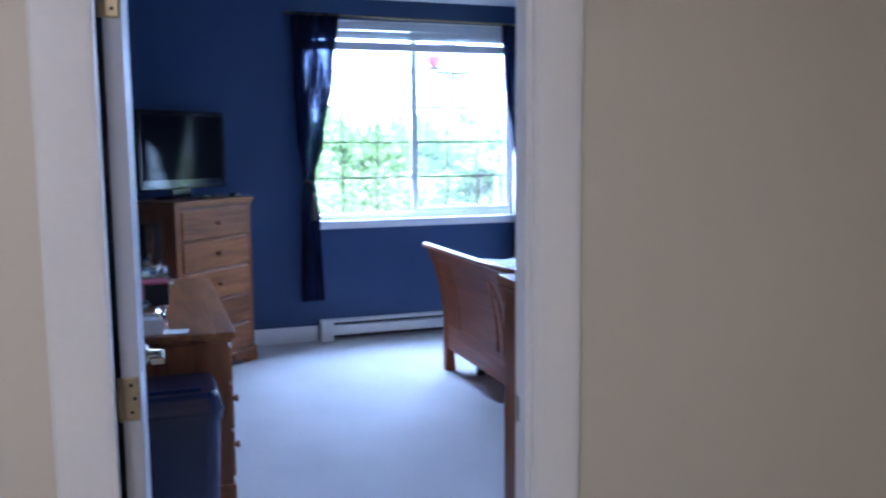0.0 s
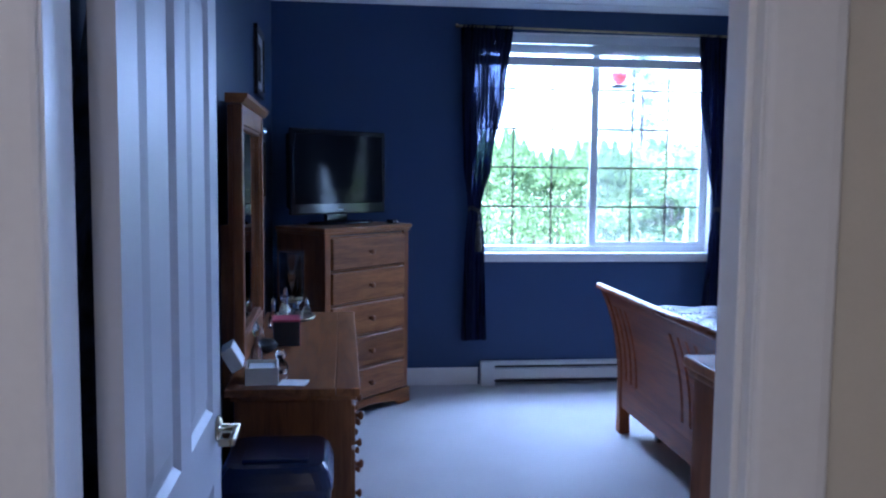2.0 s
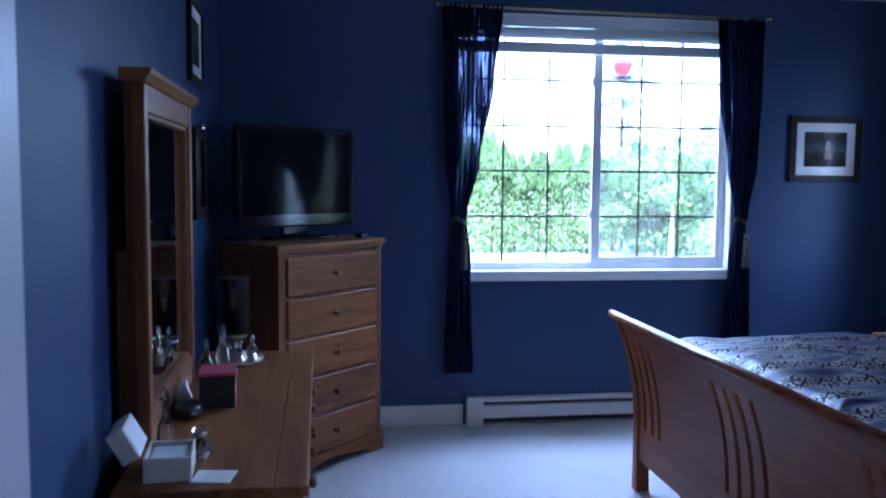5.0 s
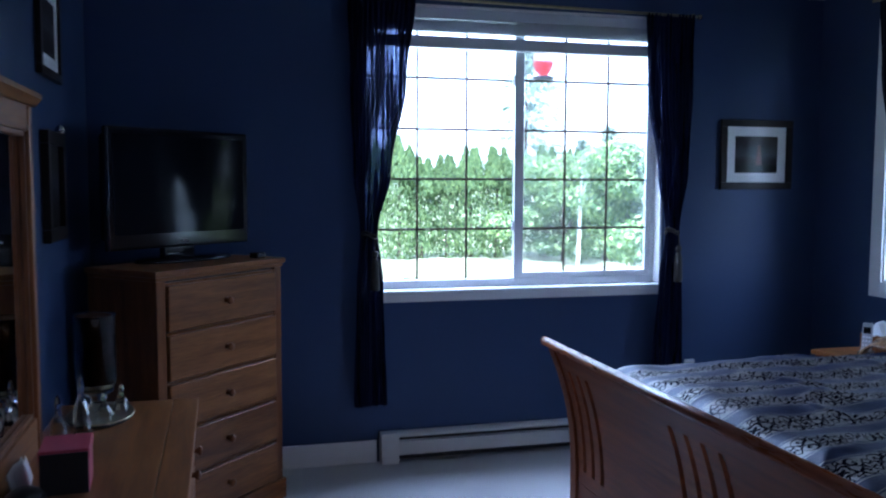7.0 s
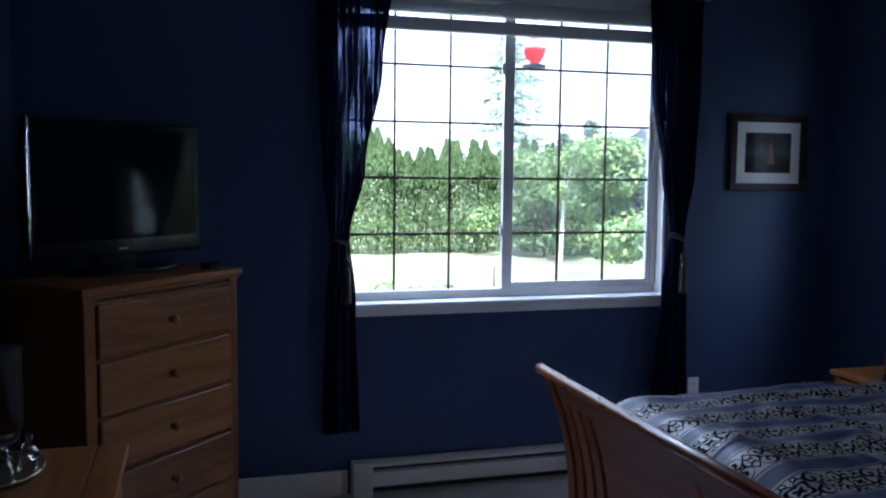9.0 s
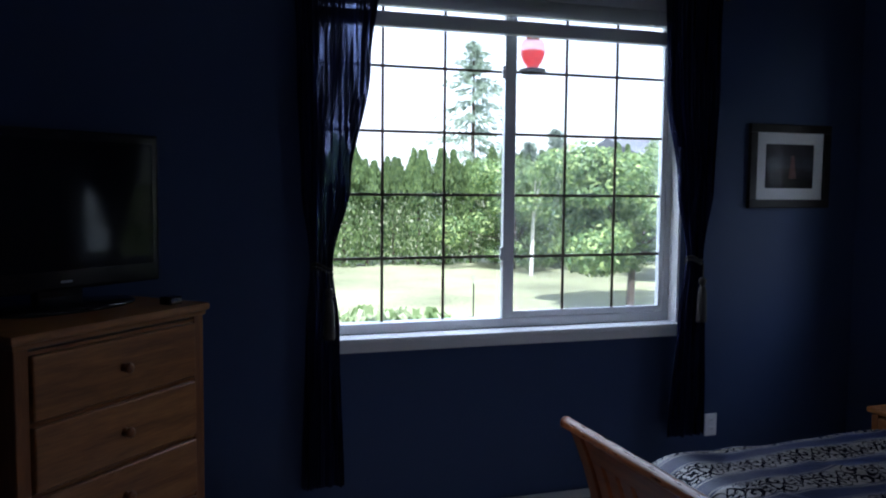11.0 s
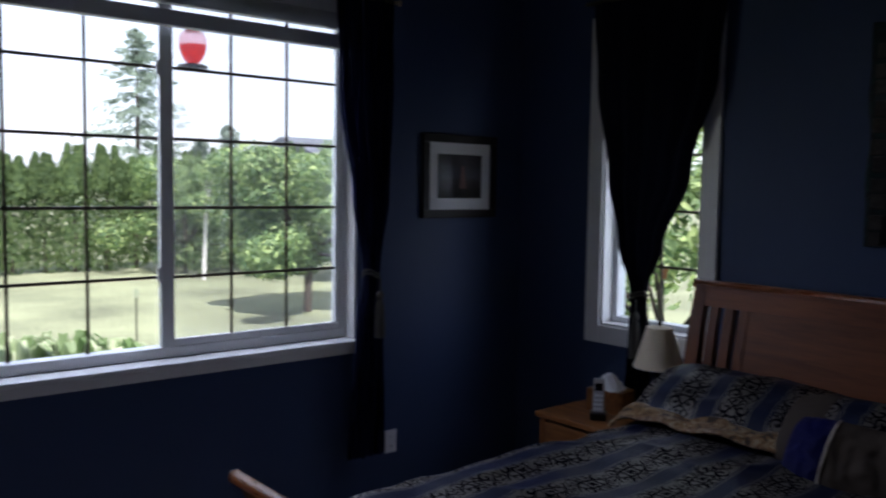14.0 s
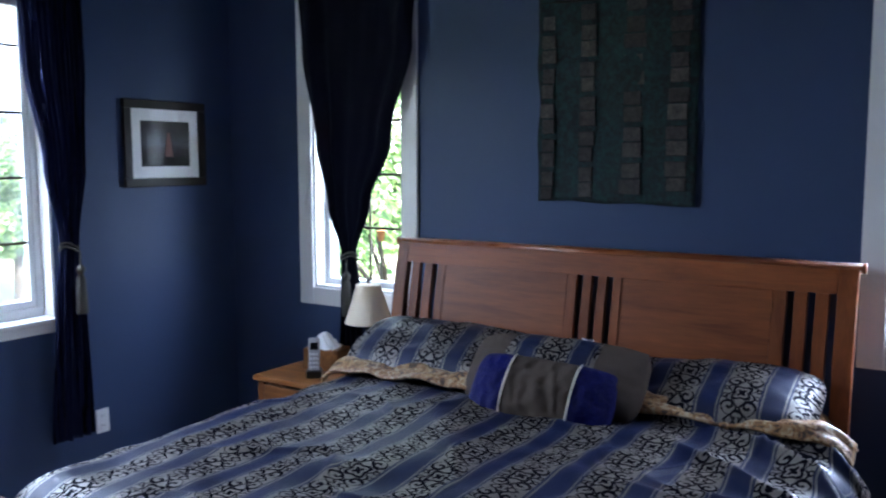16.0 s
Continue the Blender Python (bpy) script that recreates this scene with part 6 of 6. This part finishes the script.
def leaf_cloud(name, parent, centres, count, size, mat, rng, droop=0.2, up=0.0, label=""):
    """Many single leaves strewn through blobs (x, y, z, rx, ry, rz), denser towards their skins."""
    vs, fs = [], []
    for _ in range(count):
        cx, cy, cz, rx, ry, rz = rng.choice(centres)
        d = Vector((rng.gauss(0, 1), rng.gauss(0, 1), rng.gauss(0, 1))).normalized()
        k = rng.uniform(0.55, 1.05) ** 0.6
        p = Vector((cx + d.x * rx * k, cy + d.y * ry * k, cz + d.z * rz * k))
        n = (d + Vector((rng.uniform(-0.7, 0.7), rng.uniform(-0.7, 0.7), rng.uniform(-0.3, 0.9)))).normalized()
        a = n.cross(Vector((rng.uniform(-1, 1), rng.uniform(-1, 1), up * 3 + rng.uniform(-1, 1) * (1 - up)))).normalized()
        b = n.cross(a)
        if up:
            b = (b * (1 - up) + Vector((0, 0, 1)) * up).normalized()
            a = b.cross(n).normalized()
        s = size * rng.uniform(0.6, 1.3)
        i = len(vs)
        vs += [p - b * s, p + a * s * 0.42 - n * droop * s * 0.2, p + b * s - n * droop * s, p - a * s * 0.42 - n * droop * s * 0.2]
        fs.append((i, i + 1, i + 2, i + 3))
    me = bpy.data.meshes.new(name)
    me.from_pydata(vs, [], fs)
    me.materials.append(mat)
    ob = new(name, me)
    ob.parent = parent
    return tagged(ob, label)


def cedar(seed, h, r):
    rng = random.Random(seed)
    t = thing("cedar_shrub", pose(0, 0, GZ), "dense green cedar in a clipped hedge", "shrub", "cedar hedge")
    part("trunk", rod((0, 0, 0), (0, 0, h * 0.8), 0.06, 8, None, 0.02), M["bark"], t, "", False, True)
    cs = []
    for k in range(14):
        z = 0.22 + (h * 0.76) * k / 13
        cs.append((rng.uniform(-0.12, 0.12), rng.uniform(-0.1, 0.1), z, r, r * 0.9, 0.26))
    for k in range(7):
        x, y, top = rng.uniform(-0.40, 0.40), rng.uniform(-0.3, 0.3), h * rng.uniform(0.86, 1.0)
        for q in range(6):
            w = (1 - q / 6) ** 0.8
            cs.append((x * (1 - 0.1 * q), y, h * 0.68 + (top - h * 0.70) * q / 5, 0.03 + 0.21 * w, 0.03 + 0.21 * w, 0.17))
    leaf_cloud("crown", t, cs, 15000, 0.05, M["cedar"], rng, 0.1, 0.75)
    return t


HEDGE_Y = 17.8
rng = random.Random(3)
kinds = [cedar(s, 2.75 + 0.12 * s, 0.50) for s in range(4)]
first = list(kinds)
k = 0
x = -7.0
while x < 13.5:
    m = Matrix.Translation((x, HEDGE_Y + rng.uniform(-0.15, 0.15), GZ)) @ Matrix.Rotation(rng.uniform(0, 6.28), 4, "Z") @ Matrix.Diagonal((1, 1, rng.uniform(0.93, 1.08), 1))
    if first:
        first.pop(0).matrix_basis = m
    else:
        o = copy_thing(kinds[k % 4], m)
        o.scale = (1, 1, rng.uniform(0.92, 1.08))
    k += 1
    x += rng.uniform(0.62, 0.78)


def broadleaf(name, seed, at, h, blobs, count, size, trunk_r, bark, label, category="tree", mat="leaf"):
    rng = random.Random(seed)
    t = thing(name, pose(*at), label, category)
    bm = rod((0, 0, 0), (0.05, 0.02, h * 0.45), trunk_r, 9, None, trunk_r * 0.75)
    for bx, by, bz, rx, ry, rz in blobs[:9]:
        rod((0.05, 0.02, h * 0.42), (bx * 0.8, by * 0.8, bz), trunk_r * 0.5, 6, bm, trunk_r * 0.12)
    part("trunk", bm, M[bark], t, "", False, True)
    leaf_cloud("crown", t, blobs, count, size, M[mat], rng)
    return t


def blob_heap(seed, n, rx, ry, z0, z1, r):
    rng = random.Random(seed)
    return [(rng.uniform(-rx, rx), rng.uniform(-ry, ry), rng.uniform(z0, z1), r * rng.uniform(0.7, 1.3), r * rng.uniform(0.7, 1.3), r * rng.uniform(0.6, 1.0)) for _ in range(n)]


broadleaf("fruit_tree", 11, (6.75, 9.2, GZ), 2.4, blob_heap(1, 40, 1.3, 1.0, 0.85, 2.5, 0.40), 26000, 0.058, 0.075, "bark", "leafy fruit tree with pale green leaves")
broadleaf("fruit_tree", 12, (10.8, 12.5, GZ), 2.6, blob_heap(2, 34, 1.9, 1.2, 0.6, 2.95, 0.5), 22000, 0.062, 0.07, "bark", "leafy fruit tree with pale green leaves")
broadleaf("shrub", 13, (7.6, 16.2, GZ), 1.6, blob_heap(3, 20, 1.6, 0.7, 0.4, 2.5, 0.5), 9000, 0.06, 0.04, "bark", "rounded green shrub before the hedge", "shrub")
broadleaf("shrub", 15, (10.5, 16.8, GZ), 1.6, blob_heap(8, 26, 2.2, 0.7, 0.3, 2.6, 0.55), 12000, 0.06, 0.04, "bark", "rounded green shrub before the hedge", "shrub")
broadleaf("sapling", 14, (7.35, 14.6, GZ), 3.5, blob_heap(4, 9, 0.35, 0.3, 1.45, 2.4, 0.22), 900, 0.06, 0.05, "pale_bark", "young tree with a pale trunk on the lawn")


def fir(seed, at, h, r):
    rng = random.Random(seed)
    t = thing("fir_tree", pose(*at), "tall fir standing beyond the hedge", "tree")
    part("trunk", rod((0, 0, 0), (0, 0, h), 0.16, 8, None, 0.02), M["bark"], t, "", False, True)
    vs, fs = [], []
    z = h * 0.12
    while z < h * 0.985:
        reach = r * (1 - z / h) ** 0.8 + 0.12
        for _ in range(4):
            a = rng.uniform(0, 2 * math.pi)
            ln = reach * rng.uniform(0.6, 1.1)
            dirv = Vector((math.cos(a), math.sin(a), rng.uniform(-0.35, 0.05)))
            for q in range(10):
                p = Vector((0, 0, z)) + dirv * ln * (0.1 + 0.09 * q) + Vector((0, 0, 0.1 * (q / 10) ** 2))
                for _ in range(3):
                    n = Vector((rng.gauss(0, 1), rng.gauss(0, 1), rng.gauss(0, 1))).normalized()
                    b = (dirv * 0.7 + n * 0.6 + Vector((0, 0, -0.35))).normalized()
                    s = 0.15 * rng.uniform(0.6, 1.3)
                    c = b.cross(n).normalized() * s * 0.28
                    i = len(vs)
                    vs += [p, p + b * s + c, p + b * s * 2, p + b * s - c]
                    fs.append((i, i + 1, i + 2, i + 3))
        z += h * 0.022
    me = bpy.data.meshes.new("crown")
    me.from_pydata(vs, [], fs)
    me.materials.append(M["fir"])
    tagged(new("crown", me)).parent = t
    return t


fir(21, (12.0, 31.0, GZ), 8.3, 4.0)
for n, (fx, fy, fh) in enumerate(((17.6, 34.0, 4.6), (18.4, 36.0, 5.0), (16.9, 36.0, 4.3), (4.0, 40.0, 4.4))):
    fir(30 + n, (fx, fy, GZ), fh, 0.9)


def far_house():
    h = thing("house", pose(26.5, 33.0, GZ), "neighbouring house with a grey shingle roof", "house")
    part("wall", box(21.5, 33, 32, 39, GZ, 3.0), M["siding"], h)
    part("roof", prism([(31.4, 2.9), (39.6, 2.9), (35.5, 4.05)], "x", 21.0, 33.6), M["roof"], h)
    for x in (23.0, 25.5, 28.0):
        w = part("window", box(x, x + 1.1, 31.95, 32.02, 0.9, 2.2), M["dark"], h)
        part("window_frame", box(x - 0.08, x + 1.18, 31.93, 31.97, 0.8, 0.9), M["vinyl"], w)
    return h


far_house()


def leafy_plant(seed, at, r, h, label):
    """Broad arching leaves from one crown."""
    rng = random.Random(seed)
    p = thing("hosta", pose(*at), label, "plant", "plants under the window")
    vs, fs = [], []
    for _ in range(280):
        a = rng.uniform(0, 2 * math.pi)
        ln = r * rng.uniform(0.5, 1.0)
        w = rng.uniform(0.018, 0.036)
        up = h * rng.uniform(0.6, 1.05)
        side = Vector((-math.sin(a), math.cos(a), 0))
        out = Vector((math.cos(a), math.sin(a), 0))
        rows = []
        for q in range(5):
            s = q / 4
            c = out * (ln * (0.3 + 0.7 * s)) + Vector((0, 0, up * (0.55 + 0.55 * math.sin(s * 2.4)) - 0.25 * up * s))
            ww = w * math.sin(math.pi * min(0.97, 0.12 + 0.86 * s)) ** 0.8
            i = len(vs)
            vs += [c - side * ww, c + Vector((0, 0, -0.012)), c + side * ww]
            rows.append(i)
        for i, j in zip(rows, rows[1:]):
            fs += [(i, i + 1, j + 1, j), (i + 1, i + 2, j + 2, j + 1)]
    me = bpy.data.meshes.new("leaves")
    me.from_pydata(vs, [], fs)
    me.materials.append(M["hosta"])
    tagged(new("leaves", me)).parent = p
    part("crown_base", lathe([(0, 0), (0.05, 0), (0.06, 0.06), (0.03, h * 0.5), (0, h * 0.55)], 10), M["bark"], p, "", True, True)
    return p


for n, (px, py, pr, ph) in enumerate(((0.12, 2.0, 0.36, 1.24), (0.42, 1.95, 0.34, 1.27), (0.74, 2.1, 0.34, 1.22), (-0.3, 2.1, 0.36, 1.22), (1.08, 2.2, 0.30, 1.15), (-0.75, 2.0, 0.34, 1.18))):
    leafy_plant(40 + n, (px, py, GZ + 0.05), pr, ph, "broad-leaved plant growing under the window")
st = thing("garden_stake", pose(2.06, 4.4, GZ), "thin metal garden stake with a glass top", "garden stake")
part("stake", rod((0, 0, 0), (0, 0, 1.12), 0.008, 8), M["iron"], st, "", False, True)
part("globe", lathe([(0, 1.12), (0.02, 1.13), (0.03, 1.16), (0.02, 1.2), (0, 1.215)], 14), M["clear"], st, "", True, True)

# shrubs outside the narrow windows
broadleaf("shrub", 51, (5.2, 0.9, GZ), 2.0, blob_heap(5, 34, 0.9, 1.9, 0.3, 3.0, 0.45), 24000, 0.045, 0.05, "bark", "tall flowering shrub beside the house", "shrub")
broadleaf("shrub", 52, (5.4, -2.3, GZ), 2.0, blob_heap(6, 26, 0.9, 1.9, 0.3, 3.3, 0.45), 9000, 0.045, 0.05, "bark", "tall flowering shrub beside the house", "shrub")
broadleaf("shrub", 53, (8.0, 4.0, GZ), 2.4, blob_heap(7, 24, 1.2, 2.2, 0.4, 3.4, 0.6), 5000, 0.08, 0.05, "bark", "green shrub at the side of the lawn", "shrub")
pot = thing("plant_pot", pose(3.85, -0.02, 0.6), "terracotta pot on a post outside the narrow window", "plant pot")
part("pot", lathe([(0, 0.62), (0.018, 0.62), (0.026, 0.68), (0.029, 0.68), (0.029, 0.692), (0.023, 0.692), (0, 0.688)], 20, None, (0, 0, -0.12)), M["terracotta"], pot, "", True, True)
part("post", box(-0.006, 0.006, -0.006, 0.006, GZ - 0.6, 0.5, 0.004), M["iron"], pot, "", False, True)


def feeder():
    x, y, z = 0.944, 0.612, 2.205
    f = thing("hummingbird_feeder", pose(x, y, z), "red hummingbird feeder hanging under the eaves", "bird feeder")
    part("reservoir", lathe([(0, 0.03), (0.025, 0.03), (0.045, 0.06), (0.058, 0.10), (0.058, 0.15), (0.045, 0.175), (0, 0.18)], 24, None, (0, 0, 0), (1.12, 1.12)), M["pink_glass"], f, "clear bottle", True, True)
    part("nectar", lathe([(0, 0.034), (0.023, 0.034), (0.042, 0.062), (0.054, 0.10), (0.054, 0.118), (0, 0.118)], 24, None, (0, 0, 0), (1.12, 1.12)), M["nectar"], f, "red nectar", True, True)
    part("tray", lathe([(0, 0), (0.05, 0), (0.062, 0.01), (0.062, 0.022), (0.03, 0.03), (0, 0.03)], 24, None, (0, 0, 0), (1.12, 1.12)), M["iron"], f, "dark feeding tray", True, True)
    part("cap", lathe([(0, 0.178), (0.03, 0.178), (0.034, 0.19), (0.012, 0.205), (0, 0.206)], 20, None, (0, 0, 0), (1.12, 1.12)), M["feeder_red"], f, "red cap", True, True)
    part("wire", rod((0, 0, 0.2), (0, 0, CZ + 0.13 - z), 0.0015, 6), M["iron"], f, "", False, True)
    return f


feeder()
